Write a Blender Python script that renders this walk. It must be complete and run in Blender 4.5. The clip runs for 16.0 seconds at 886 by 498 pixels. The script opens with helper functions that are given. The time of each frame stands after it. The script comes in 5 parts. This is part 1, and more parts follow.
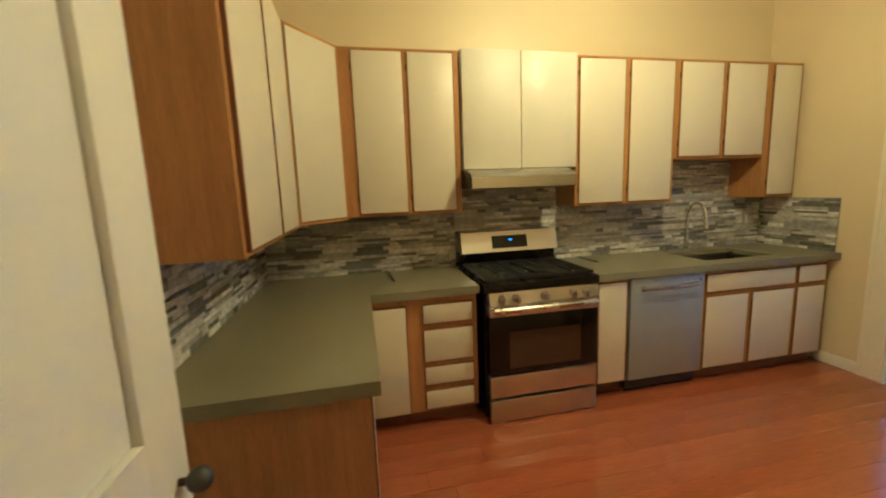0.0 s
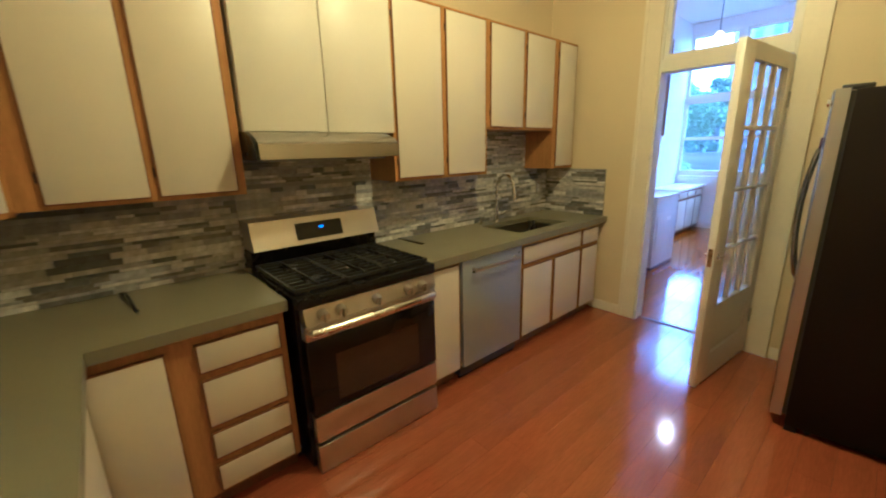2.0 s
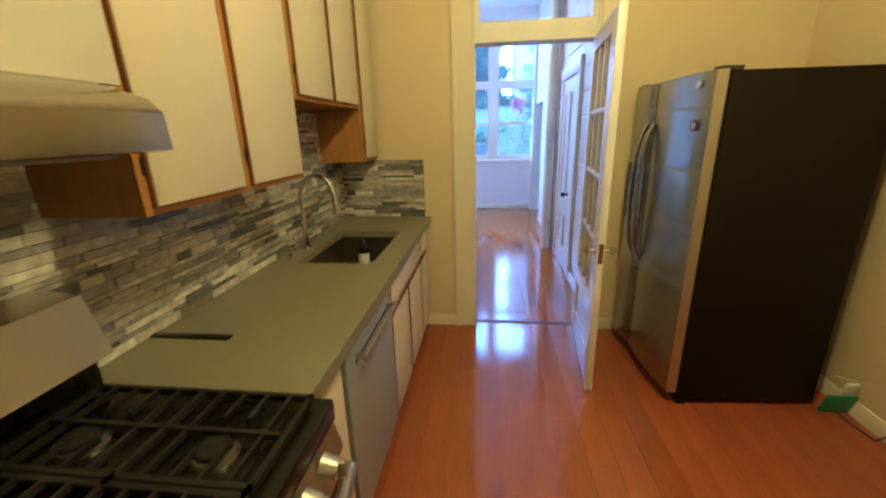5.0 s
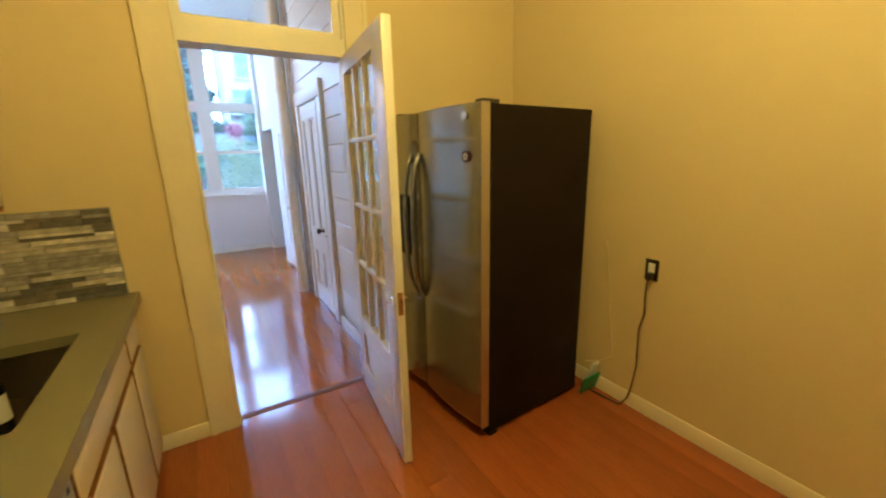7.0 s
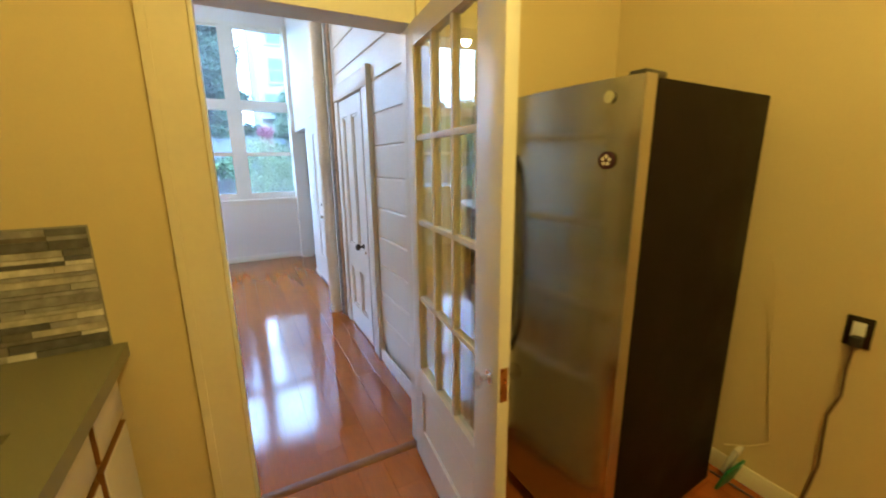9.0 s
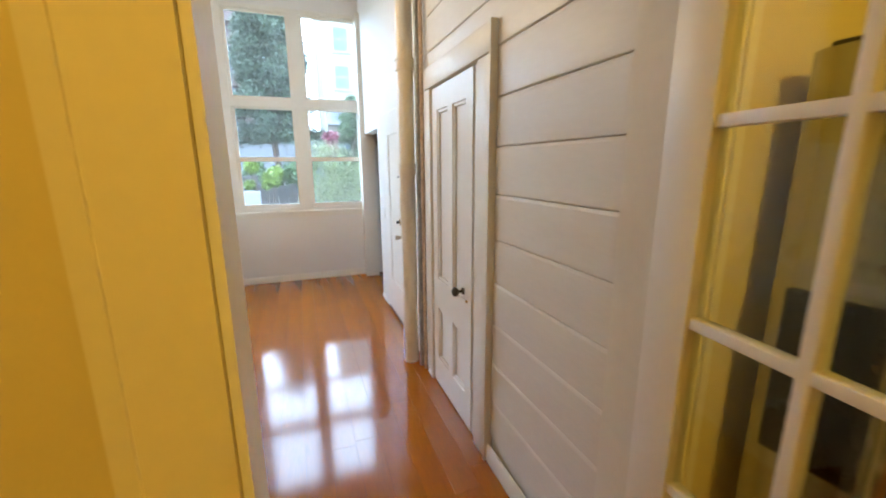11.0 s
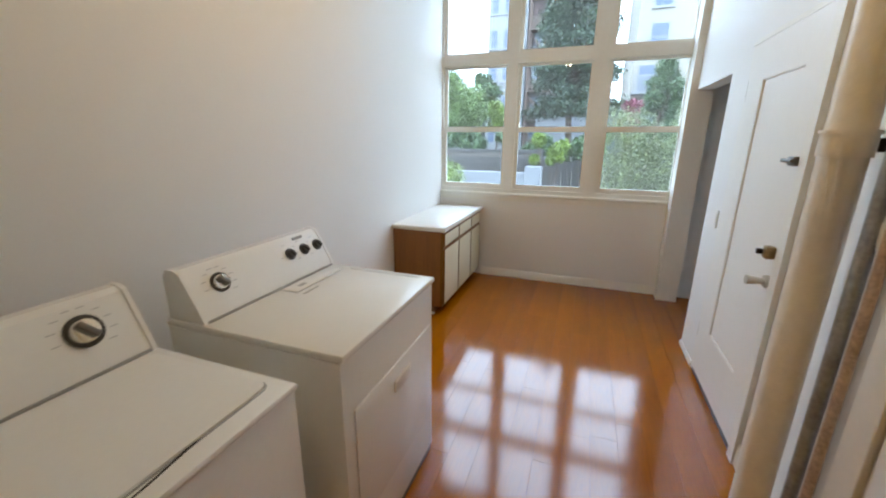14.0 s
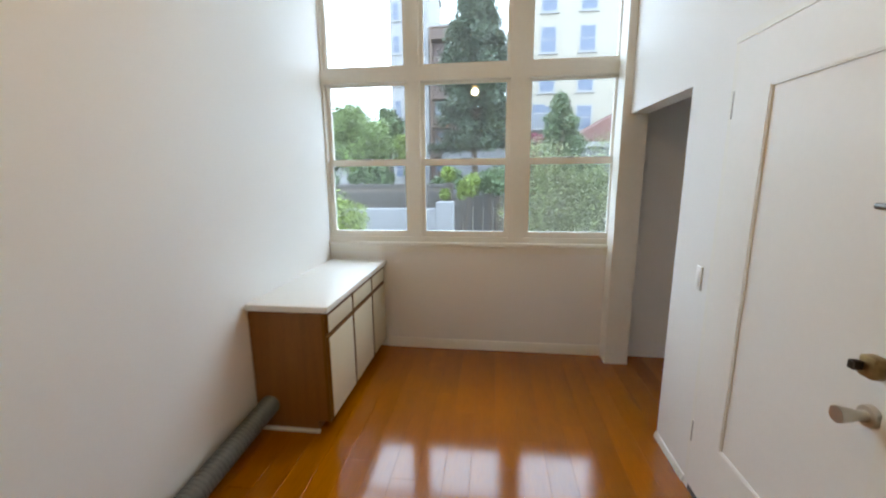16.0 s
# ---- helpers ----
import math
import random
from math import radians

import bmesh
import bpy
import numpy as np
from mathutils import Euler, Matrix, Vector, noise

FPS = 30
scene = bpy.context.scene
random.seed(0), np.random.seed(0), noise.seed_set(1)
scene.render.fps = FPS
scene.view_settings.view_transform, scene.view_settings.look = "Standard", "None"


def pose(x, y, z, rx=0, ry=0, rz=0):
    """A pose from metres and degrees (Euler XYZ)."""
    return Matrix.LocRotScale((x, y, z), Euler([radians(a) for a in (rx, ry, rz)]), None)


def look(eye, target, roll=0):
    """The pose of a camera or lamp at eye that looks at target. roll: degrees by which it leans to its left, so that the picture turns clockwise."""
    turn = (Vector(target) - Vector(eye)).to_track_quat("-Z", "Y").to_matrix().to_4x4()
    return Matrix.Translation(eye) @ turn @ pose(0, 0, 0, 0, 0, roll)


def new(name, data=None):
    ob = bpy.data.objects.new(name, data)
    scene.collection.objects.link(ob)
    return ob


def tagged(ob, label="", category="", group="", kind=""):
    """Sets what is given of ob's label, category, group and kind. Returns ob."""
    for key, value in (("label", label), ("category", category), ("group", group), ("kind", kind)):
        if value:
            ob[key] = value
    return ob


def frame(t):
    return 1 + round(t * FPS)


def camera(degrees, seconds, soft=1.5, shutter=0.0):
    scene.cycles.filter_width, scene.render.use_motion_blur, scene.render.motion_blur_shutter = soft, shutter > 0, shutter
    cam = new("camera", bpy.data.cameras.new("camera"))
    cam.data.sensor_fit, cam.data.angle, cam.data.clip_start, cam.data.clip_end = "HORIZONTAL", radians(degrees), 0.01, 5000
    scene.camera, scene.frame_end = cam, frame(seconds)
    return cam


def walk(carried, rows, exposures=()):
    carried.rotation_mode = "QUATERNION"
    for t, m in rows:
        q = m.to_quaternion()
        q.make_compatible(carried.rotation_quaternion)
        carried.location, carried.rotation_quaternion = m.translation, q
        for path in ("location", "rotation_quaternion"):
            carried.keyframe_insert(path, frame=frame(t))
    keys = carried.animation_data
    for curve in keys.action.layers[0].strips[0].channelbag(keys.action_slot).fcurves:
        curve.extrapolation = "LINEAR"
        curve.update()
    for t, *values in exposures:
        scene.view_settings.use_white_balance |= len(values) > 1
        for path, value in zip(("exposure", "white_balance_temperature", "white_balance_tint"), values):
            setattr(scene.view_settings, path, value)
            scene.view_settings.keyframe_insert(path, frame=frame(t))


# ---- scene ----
cam = camera(97.3, 16.0, soft=2.0, shutter=0.4)
PATH = [
    (0, (0.076, -0.056, 1.502), (0.481, 1.881, 1.209), -2.2),
    (0.5, (0.141, 0.09, 1.501), (0.71, 1.973, 1.143), -2.0),
    (1, (0.163, 0.24, 1.51), (0.959, 2.022, 1.074), -1.7),
    (1.5, (0.196, 0.419, 1.525), (1.258, 2.051, 1.068), -1.8),
    (2, (0.235, 0.554, 1.533), (1.512, 2.013, 1.044), -1.4),
    (2.5, (0.345, 0.728, 1.513), (1.746, 2.066, 1.013), -1.0),
    (3, (0.414, 0.947, 1.514), (1.961, 2.096, 0.977), -0.9),
    (3.2, (0.423, 1.06, 1.52), (2.055, 2.074, 0.963), -1.0),
    (5.3, (0.914, 1.84, 1.532), (2.83, 1.897, 0.96), -1.6),
    (5.5, (0.982, 1.857, 1.528), (2.898, 1.779, 0.962), -1.5),
    (6, (1.162, 1.844, 1.538), (3.062, 1.5, 1.015), -1.1),
    (6.5, (1.291, 1.862, 1.536), (3.1, 1.169, 1.04), -1.2),
    (7, (1.357, 1.879, 1.542), (3.02, 0.876, 1.065), -1.4),
    (7.5, (1.391, 1.882, 1.549), (2.966, 0.746, 1.069), -1.1),
    (8, (1.553, 1.868, 1.523), (3.163, 0.784, 1.041), -0.5),
    (8.5, (1.78, 1.81, 1.538), (3.479, 0.857, 1.084), -0.1),
    (9, (2.058, 1.825, 1.532), (3.783, 0.917, 1.084), -0.6),
    (9.5, (2.339, 1.868, 1.552), (4.098, 1.022, 1.116), -1.2),
    (9.7, (2.443, 1.854, 1.542), (4.228, 1.058, 1.116), -1.1),
    (11.8, (3.503, 1.734, 1.558), (5.403, 1.276, 1.132), 0.6),
    (12, (3.579, 1.722, 1.556), (5.502, 1.37, 1.135), 1.0),
    (12.5, (3.807, 1.727, 1.534), (5.75, 1.608, 1.074), 1.1),
    (13, (4.008, 1.77, 1.537), (5.934, 1.91, 1.016), 0.7),
    (13.5, (4.2, 1.768, 1.518), (6.067, 2.214, 0.955), 0.4),
    (14, (4.438, 1.756, 1.524), (6.251, 2.406, 0.985), 0.5),
    (14.5, (4.685, 1.849, 1.529), (6.524, 2.459, 1.032), -0.6),
    (15, (4.918, 1.924, 1.534), (6.799, 2.402, 1.05), -1.3),
    (15.5, (5.194, 1.905, 1.531), (7.098, 2.306, 1.068), -0.6),
    (16, (5.466, 1.907, 1.538), (7.415, 2.153, 1.161), -0.5),
]
walk(cam, [(t, look(eye, target, roll)) for t, eye, target, roll in PATH], [(0.0, 0.18, 3900, 25), (3.2, -0.04, 3950, 26), (6.0, 0.17, 4500, 18), (7.5, -0.06, 5200, 14), (9.5, 0.02, 5350, 10), (12.0, -0.36, 7500, 12), (13.0, -0.62, 7400, 12), (14.0, -0.72, 7200, 12), (16.0, -0.93, 7950, 14)])
SKY, LAMP_K, LAMP_L = 0.105, 88.0, 34.0

# ---- world and light ----
world = bpy.data.worlds.new("world")
scene.world = world
world.use_nodes = True
wn, wl = world.node_tree.nodes, world.node_tree.links
sky = wn.new("ShaderNodeTexSky")
sky.sky_type, sky.sun_disc = "NISHITA", False
sky.sun_elevation, sky.sun_rotation = radians(48), radians(60)
sky.air_density, sky.dust_density = 1.0, 4.0
grey = wn.new("ShaderNodeMix")
grey.data_type = "RGBA"
grey.inputs[0].default_value = 0.75
grey.inputs[7].default_value = (128.0, 173.0, 252.0, 1)
wl.new(sky.outputs[0], grey.inputs[6])
wl.new(grey.outputs[2], wn["Background"].inputs[0])
wn["Background"].inputs[1].default_value = SKY
sun = new("sun", bpy.data.lights.new("sun", "SUN"))
sun.data.energy, sun.data.angle, sun.data.color = 1.0, radians(14), (1.0, 0.97, 0.92)
sun.matrix_world = look((30, -14, 34), (8, 2, 0))


def bulb(x, y, z, watts, kelvin_rgb, size):
    lamp = new("lamp_light", bpy.data.lights.new("lamp_light", "POINT"))
    lamp.data.energy, lamp.data.color, lamp.data.shadow_soft_size = watts, kelvin_rgb, size
    lamp.location = (x, y, z)
    return lamp


WARM = (1.0, 0.655, 0.12)
bulb(1.656, 1.317, 2.92, LAMP_K, WARM, 0.07)
bulb(6.10, 2.18, 2.72, LAMP_L, (1.0, 0.78, 0.48), 0.05)


# ---- materials ----
def mat(name, col, rough=0.5, metal=0.0, var=0.06, scale=6.0, bump=0.0, bscale=60.0, stretch=(1, 1, 1), rvar=0.08, piece=0.0, spec=0.5, coat=0.0):
    m = bpy.data.materials.new(name)
    m.use_nodes = True
    n, l = m.node_tree.nodes, m.node_tree.links
    b = n["Principled BSDF"]
    b.inputs["Metallic"].default_value = metal
    b.inputs["Specular IOR Level"].default_value = spec
    b.inputs["Coat Weight"].default_value = coat
    b.inputs["Coat Roughness"].default_value = 0.12
    tc, mp = n.new("ShaderNodeTexCoord"), n.new("ShaderNodeMapping")
    mp.inputs["Scale"].default_value = stretch
    l.new(tc.outputs["Object"], mp.inputs[0])
    big, fine = n.new("ShaderNodeTexNoise"), n.new("ShaderNodeTexNoise")
    big.inputs["Scale"].default_value, fine.inputs["Scale"].default_value = scale, bscale
    big.inputs["Detail"].default_value, fine.inputs["Detail"].default_value = 4, 6
    for t in (big, fine):
        l.new(mp.outputs[0], t.inputs["Vector"])
    mix = n.new("ShaderNodeMath")
    mix.operation = "MULTIPLY_ADD"
    mix.inputs[1].default_value = 0.45
    l.new(fine.outputs[0], mix.inputs[0])
    half = n.new("ShaderNodeMath")
    half.operation = "MULTIPLY"
    half.inputs[1].default_value = 0.55
    l.new(big.outputs[0], half.inputs[0])
    l.new(half.outputs[0], mix.inputs[2])
    ramp = n.new("ShaderNodeMapRange")
    ramp.inputs[1].default_value, ramp.inputs[2].default_value = 0.3, 0.7
    ramp.inputs[3].default_value, ramp.inputs[4].default_value = 1 - var, 1 + var
    l.new(mix.outputs[0], ramp.inputs[0])
    out = ramp.outputs[0]
    if piece:
        inf = n.new("ShaderNodeObjectInfo")
        pr = n.new("ShaderNodeMapRange")
        pr.inputs[3].default_value, pr.inputs[4].default_value = 1 - piece, 1 + piece
        l.new(inf.outputs["Random"], pr.inputs[0])
        mm = n.new("ShaderNodeMath")
        mm.operation = "MULTIPLY"
        l.new(out, mm.inputs[0])
        l.new(pr.outputs[0], mm.inputs[1])
        out = mm.outputs[0]
    vm = n.new("ShaderNodeVectorMath")
    vm.operation = "SCALE"
    vm.inputs[0].default_value = col
    l.new(out, vm.inputs["Scale"])
    l.new(vm.outputs[0], b.inputs["Base Color"])
    rr = n.new("ShaderNodeMapRange")
    rr.inputs[1].default_value, rr.inputs[2].default_value = 0.3, 0.7
    rr.inputs[3].default_value, rr.inputs[4].default_value = max(0.02, rough - rvar), rough + rvar
    l.new(big.outputs[0], rr.inputs[0])
    l.new(rr.outputs[0], b.inputs["Roughness"])
    if bump:
        bp = n.new("ShaderNodeBump")
        bp.inputs["Strength"].default_value = bump
        bp.inputs["Distance"].default_value = 0.01
        l.new(fine.outputs[0], bp.inputs["Height"])
        l.new(bp.outputs[0], b.inputs["Normal"])
    return m


def glass(name, tint=(1, 1, 1), rough=0.0):
    """A thin pane: clear, with a mirror gloss that grows towards grazing angles."""
    m = bpy.data.materials.new(name)
    m.use_nodes = True
    n, l = m.node_tree.nodes, m.node_tree.links
    n.remove(n["Principled BSDF"])
    g, t, x, lw = n.new("ShaderNodeBsdfGlossy"), n.new("ShaderNodeBsdfTransparent"), n.new("ShaderNodeMixShader"), n.new("ShaderNodeLayerWeight")
    g.inputs["Roughness"].default_value = rough + 0.005
    t.inputs[0].default_value = (*tint, 1)
    lw.inputs[0].default_value = 0.5
    p, q = n.new("ShaderNodeMath"), n.new("ShaderNodeMath")
    p.operation, q.operation = "POWER", "MULTIPLY_ADD"
    p.inputs[1].default_value = 4.0
    q.inputs[1].default_value, q.inputs[2].default_value = 0.94, 0.04
    l.new(lw.outputs["Facing"], p.inputs[0])
    l.new(p.outputs[0], q.inputs[0])
    l.new(q.outputs[0], x.inputs[0])
    l.new(t.outputs[0], x.inputs[1])
    l.new(g.outputs[0], x.inputs[2])
    l.new(x.outputs[0], n["Material Output"].inputs[0])
    return m


def hazy(m, amount):
    """Mixes a thin translucent veil into a pane, imitating window glare."""
    n, l = m.node_tree.nodes, m.node_tree.links
    old = n["Material Output"].inputs[0].links[0].from_socket
    d, x = n.new("ShaderNodeBsdfTranslucent"), n.new("ShaderNodeMixShader")
    tc, nz, mr = n.new("ShaderNodeTexCoord"), n.new("ShaderNodeTexNoise"), n.new("ShaderNodeMapRange")
    nz.inputs["Scale"].default_value, nz.inputs["Detail"].default_value = 3.0, 6
    l.new(tc.outputs["Object"], nz.inputs["Vector"])
    mr.inputs[1].default_value, mr.inputs[2].default_value = 0.3, 0.7
    mr.inputs[3].default_value, mr.inputs[4].default_value = amount * 0.6, amount * 1.4
    l.new(nz.outputs[0], mr.inputs[0])
    l.new(mr.outputs[0], x.inputs[0])
    l.new(old, x.inputs[1])
    l.new(d.outputs[0], x.inputs[2])
    l.new(x.outputs[0], n["Material Output"].inputs[0])
    return m


def brushed(m, amount):
    """Brushing along the horizontal: highlights spread sideways and stay sharp in height."""
    n, l = m.node_tree.nodes, m.node_tree.links
    t = n.new("ShaderNodeTangent")
    t.direction_type, t.axis = "RADIAL", "Z"
    b = n["Principled BSDF"]
    b.inputs["Anisotropic"].default_value = amount
    l.new(t.outputs[0], b.inputs["Tangent"])


def glow(name, col, strength):
    m = bpy.data.materials.new(name)
    m.use_nodes = True
    b = m.node_tree.nodes["Principled BSDF"]
    b.inputs["Base Color"].default_value = (*col, 1)
    b.inputs["Emission Color"].default_value = (*col, 1)
    b.inputs["Emission Strength"].default_value = strength
    return m


M_KWALL = mat("kitchen_wall_paint", (0.71, 0.60, 0.31), 0.45, var=0.025, scale=1.3, bump=0.06, bscale=120)
M_WHITE = mat("white_wall_paint", (0.80, 0.79, 0.76), 0.55, var=0.02, scale=1.1, bump=0.06, bscale=110)
M_TRIM = mat("white_gloss_trim", (0.80, 0.78, 0.71), 0.38, var=0.03, scale=5, bump=0.03, bscale=40, rvar=0.03)
M_KTRIM = mat("cream_gloss_trim", (0.80, 0.73, 0.53), 0.38, var=0.03, scale=5, bump=0.03, bscale=40, rvar=0.03)
M_CEIL = mat("ceiling_paint", (0.82, 0.80, 0.74), 0.7, var=0.02, scale=2)
M_FLOOR = mat("cherry_laminate", (0.335, 0.093, 0.001), 0.11, var=0.2, scale=2.2, bump=0.003, bscale=34, stretch=(0.35, 3.5, 1), rvar=0.025, piece=0.09, spec=0.45, coat=0.3)
M_GAP = mat("plank_joint", (0.10, 0.035, 0.012), 0.5)
M_OAK = mat("honey_oak", (0.41, 0.205, 0.004), 0.4, var=0.24, scale=5, spec=0.18, bump=0.05, bscale=45, stretch=(6, 6, 0.5))
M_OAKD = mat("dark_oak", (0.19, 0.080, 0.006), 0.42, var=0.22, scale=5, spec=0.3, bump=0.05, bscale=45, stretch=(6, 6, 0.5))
M_CREAM = mat("cream_laminate", (0.68, 0.62, 0.46), 0.36, var=0.02, scale=2.5, bump=0.015, bscale=150)
M_CAB = mat("white_gloss_laminate", (0.68, 0.64, 0.51), 0.46, var=0.015, scale=2)
M_STONE = mat("grey_green_laminate_counter", (0.21, 0.195, 0.11), 0.36, var=0.05, scale=2.5, bump=0.02, bscale=260, rvar=0.03)
M_STEEL = mat("brushed_stainless", (0.55, 0.51, 0.43), 0.38, 1.0, var=0.025, scale=3, bscale=90, stretch=(0.4, 0.4, 8), rvar=0.03)
M_FRSTEEL = mat("fridge_stainless", (0.47, 0.47, 0.46), 0.21, 1.0, var=0.025, scale=2, bscale=60, stretch=(8, 8, 0.05), rvar=0.02)
brushed(M_FRSTEEL, 0.9)
M_DWSTEEL = mat("satin_stainless", (0.38, 0.42, 0.52), 0.5, 0.45, var=0.02, scale=3, rvar=0.03)
M_SINK = mat("dull_sink_steel", (0.27, 0.245, 0.19), 0.33, 1.0, var=0.05, scale=4)
M_CHROME = mat("polished_chrome", (0.75, 0.74, 0.72), 0.12, 1.0, var=0.02)
M_BLACK = mat("black_enamel", (0.008, 0.008, 0.008), 0.25, var=0.2, rvar=0.05, spec=0.3)
M_BLACKG = mat("black_glass", (0.010, 0.008, 0.007), 0.06, var=0.05, rvar=0.02, spec=0.25)
M_IRON = mat("cast_iron", (0.014, 0.014, 0.014), 0.42, var=0.3, bump=0.2, bscale=200)
M_FRSIDE = mat("dark_textured_side", (0.011, 0.0068, 0.0038), 0.62, var=0.1, scale=4, bump=0.04, bscale=260, spec=0.12)
M_ENAMEL = mat("white_enamel", (0.84, 0.85, 0.83), 0.22, var=0.02, scale=3, rvar=0.05)
M_PLAST = mat("white_plastic", (0.78, 0.77, 0.73), 0.4, var=0.02)
M_GREYP = mat("grey_plastic", (0.35, 0.36, 0.36), 0.45, var=0.05)
M_DARKP = mat("dark_plastic", (0.035, 0.033, 0.03), 0.4, var=0.1)
M_BRASS = mat("aged_brass", (0.50, 0.33, 0.12), 0.3, 1.0, var=0.2, scale=30)
M_BRONZE = mat("dark_bronze", (0.045, 0.032, 0.024), 0.35, 0.8, var=0.2)
M_GLASS = glass("clear_pane", (0.93, 0.97, 0.96))
# the veil on these panes stands in for the bright glare from outside
M_WINDOW = hazy(glass("glare_veil_pane", (0.93, 0.97, 0.96)), 0.011)
M_CLEAR = glass("crystal_knob", (0.9, 0.9, 0.92), 0.03)
M_DUCT = mat("galvanised_duct", (0.15, 0.17, 0.17), 0.4, 0.6, var=0.15, scale=8, bump=0.1, bscale=50)
M_GREEN = mat("green_plastic", (0.02, 0.22, 0.07), 0.4)
M_LAMP = glow("lamp_glass", (1.0, 0.62, 0.26), 6.0)
M_LED = glow("display_blue", (0.10, 0.35, 1.0), 2.0)


# ---- builders ----
BASE = {}


def bx(bm, x0, y0, z0, x1, y1, z1, bev=0.0):
    m = Matrix.Translation(((x0 + x1) / 2, (y0 + y1) / 2, (z0 + z1) / 2)) @ Matrix.Diagonal((abs(x1 - x0), abs(y1 - y0), abs(z1 - z0), 1))
    r = bmesh.ops.create_cube(bm, size=1, matrix=m)
    if bev:
        es = list({e for v in r["verts"] for e in v.link_edges})
        bmesh.ops.bevel(bm, geom=es, offset=bev, segments=2, affect="EDGES", profile=0.5)
    return bm


def B(*a, **k):
    return bx(bmesh.new(), *a, **k)


def cyl(bm, p, q, r0, r1=None, seg=20, caps=True):
    p, q = Vector(p), Vector(q)
    d = q - p
    m = Matrix.Translation((p + q) / 2) @ d.to_track_quat("Z", "Y").to_matrix().to_4x4()
    bmesh.ops.create_cone(bm, cap_ends=caps, segments=seg, radius1=r0, radius2=r0 if r1 is None else r1, depth=d.length, matrix=m)
    return bm


def C(*a, **k):
    return cyl(bmesh.new(), *a, **k)


def prism(bm, pts, axis, a, b):
    """An outline of (u, v) pairs carried along an axis from a to b: x takes (y, z), y takes (x, z), z takes (x, y)."""
    def at(u, v, w):
        return {"x": (w, u, v), "y": (u, w, v), "z": (u, v, w)}[axis]
    lo = [bm.verts.new(at(u, v, a)) for u, v in pts]
    hi = [bm.verts.new(at(u, v, b)) for u, v in pts]
    n = len(pts)
    fs = [bm.faces.new(lo), bm.faces.new(hi)]
    for i in range(n):
        fs.append(bm.faces.new((lo[i], lo[(i + 1) % n], hi[(i + 1) % n], hi[i])))
    bmesh.ops.recalc_face_normals(bm, faces=fs)
    return bm


def tube(bm, pts, r, seg=10):
    """A round tube along a smooth run of points."""
    pts = [Vector(p) for p in pts]
    rings, n = [], len(pts)
    side = None
    for i, p in enumerate(pts):
        d = (pts[min(i + 1, n - 1)] - pts[max(i - 1, 0)]).normalized()
        if side is None:
            side = d.orthogonal().normalized()
        side = (side - d * side.dot(d)).normalized()
        up = d.cross(side)
        rr = r[i] if isinstance(r, (list, tuple)) else r
        rings.append([bm.verts.new(p + rr * (math.cos(a) * side + math.sin(a) * up)) for a in (2 * math.pi * k / seg for k in range(seg))])
    for a, b in zip(rings, rings[1:]):
        for k in range(seg):
            bm.faces.new((a[k], a[(k + 1) % seg], b[(k + 1) % seg], b[k]))
    bm.faces.new(rings[0][::-1])
    bm.faces.new(rings[-1])
    return bm


def link(name, bm, material, smooth=30):
    me = bpy.data.meshes.new(name)
    bmesh.ops.recalc_face_normals(bm, faces=bm.faces)
    bm.to_mesh(me)
    bm.free()
    me.materials.append(material)
    if smooth:
        me.shade_smooth()
        me.set_sharp_from_angle(angle=radians(smooth))
    return new(name, me)


def part(name, bm, material, parent, label="", smooth=30):
    ob = link(name, bm, material, smooth)
    root = parent
    while root.parent:
        root = root.parent
    ob.data.transform(Matrix.Translation(-BASE.get(root, Vector())))
    ob.parent = parent
    return tagged(ob, label)


def thing(name, label, category, base=(0, 0, 0), group=""):
    ob = new(name)
    ob.empty_display_size = 0.1
    BASE[ob] = Vector(base)
    ob.location = base
    return tagged(ob, label, category, group)


def turned(ob, m):
    """Sets a thing that was built round the origin down at a pose."""
    ob.matrix_basis = m
    return ob


def structure(name, bm, material, label, category, smooth=30):
    return tagged(link(name, bm, material, smooth), label, category, "", "structure")


def wall_x(bm, x0, x1, y0, y1, z0, z1, holes=()):
    """A wall across x, thickness x0..x1, with holes (ya, yb, za, zb) sorted by y."""
    y = y0
    for ya, yb, za, zb in holes:
        if ya > y:
            bx(bm, x0, y, z0, x1, ya, z1)
        if za > z0:
            bx(bm, x0, ya, z0, x1, yb, za)
        if zb < z1:
            bx(bm, x0, ya, zb, x1, yb, z1)
        y = yb
    if y < y1:
        bx(bm, x0, y, z0, x1, y1, z1)
    return bm


def wall_y(bm, y0, y1, x0, x1, z0, z1, holes=()):
    x = x0
    for xa, xb, za, zb in holes:
        if xa > x:
            bx(bm, x, y0, z0, xa, y1, z1)
        if za > z0:
            bx(bm, xa, y0, z0, xb, y1, za)
        if zb < z1:
            bx(bm, xa, y0, zb, xb, y1, z1)
        x = xb
    if x < x1:
        bx(bm, x, y0, z0, x1, y1, z1)
    return bm


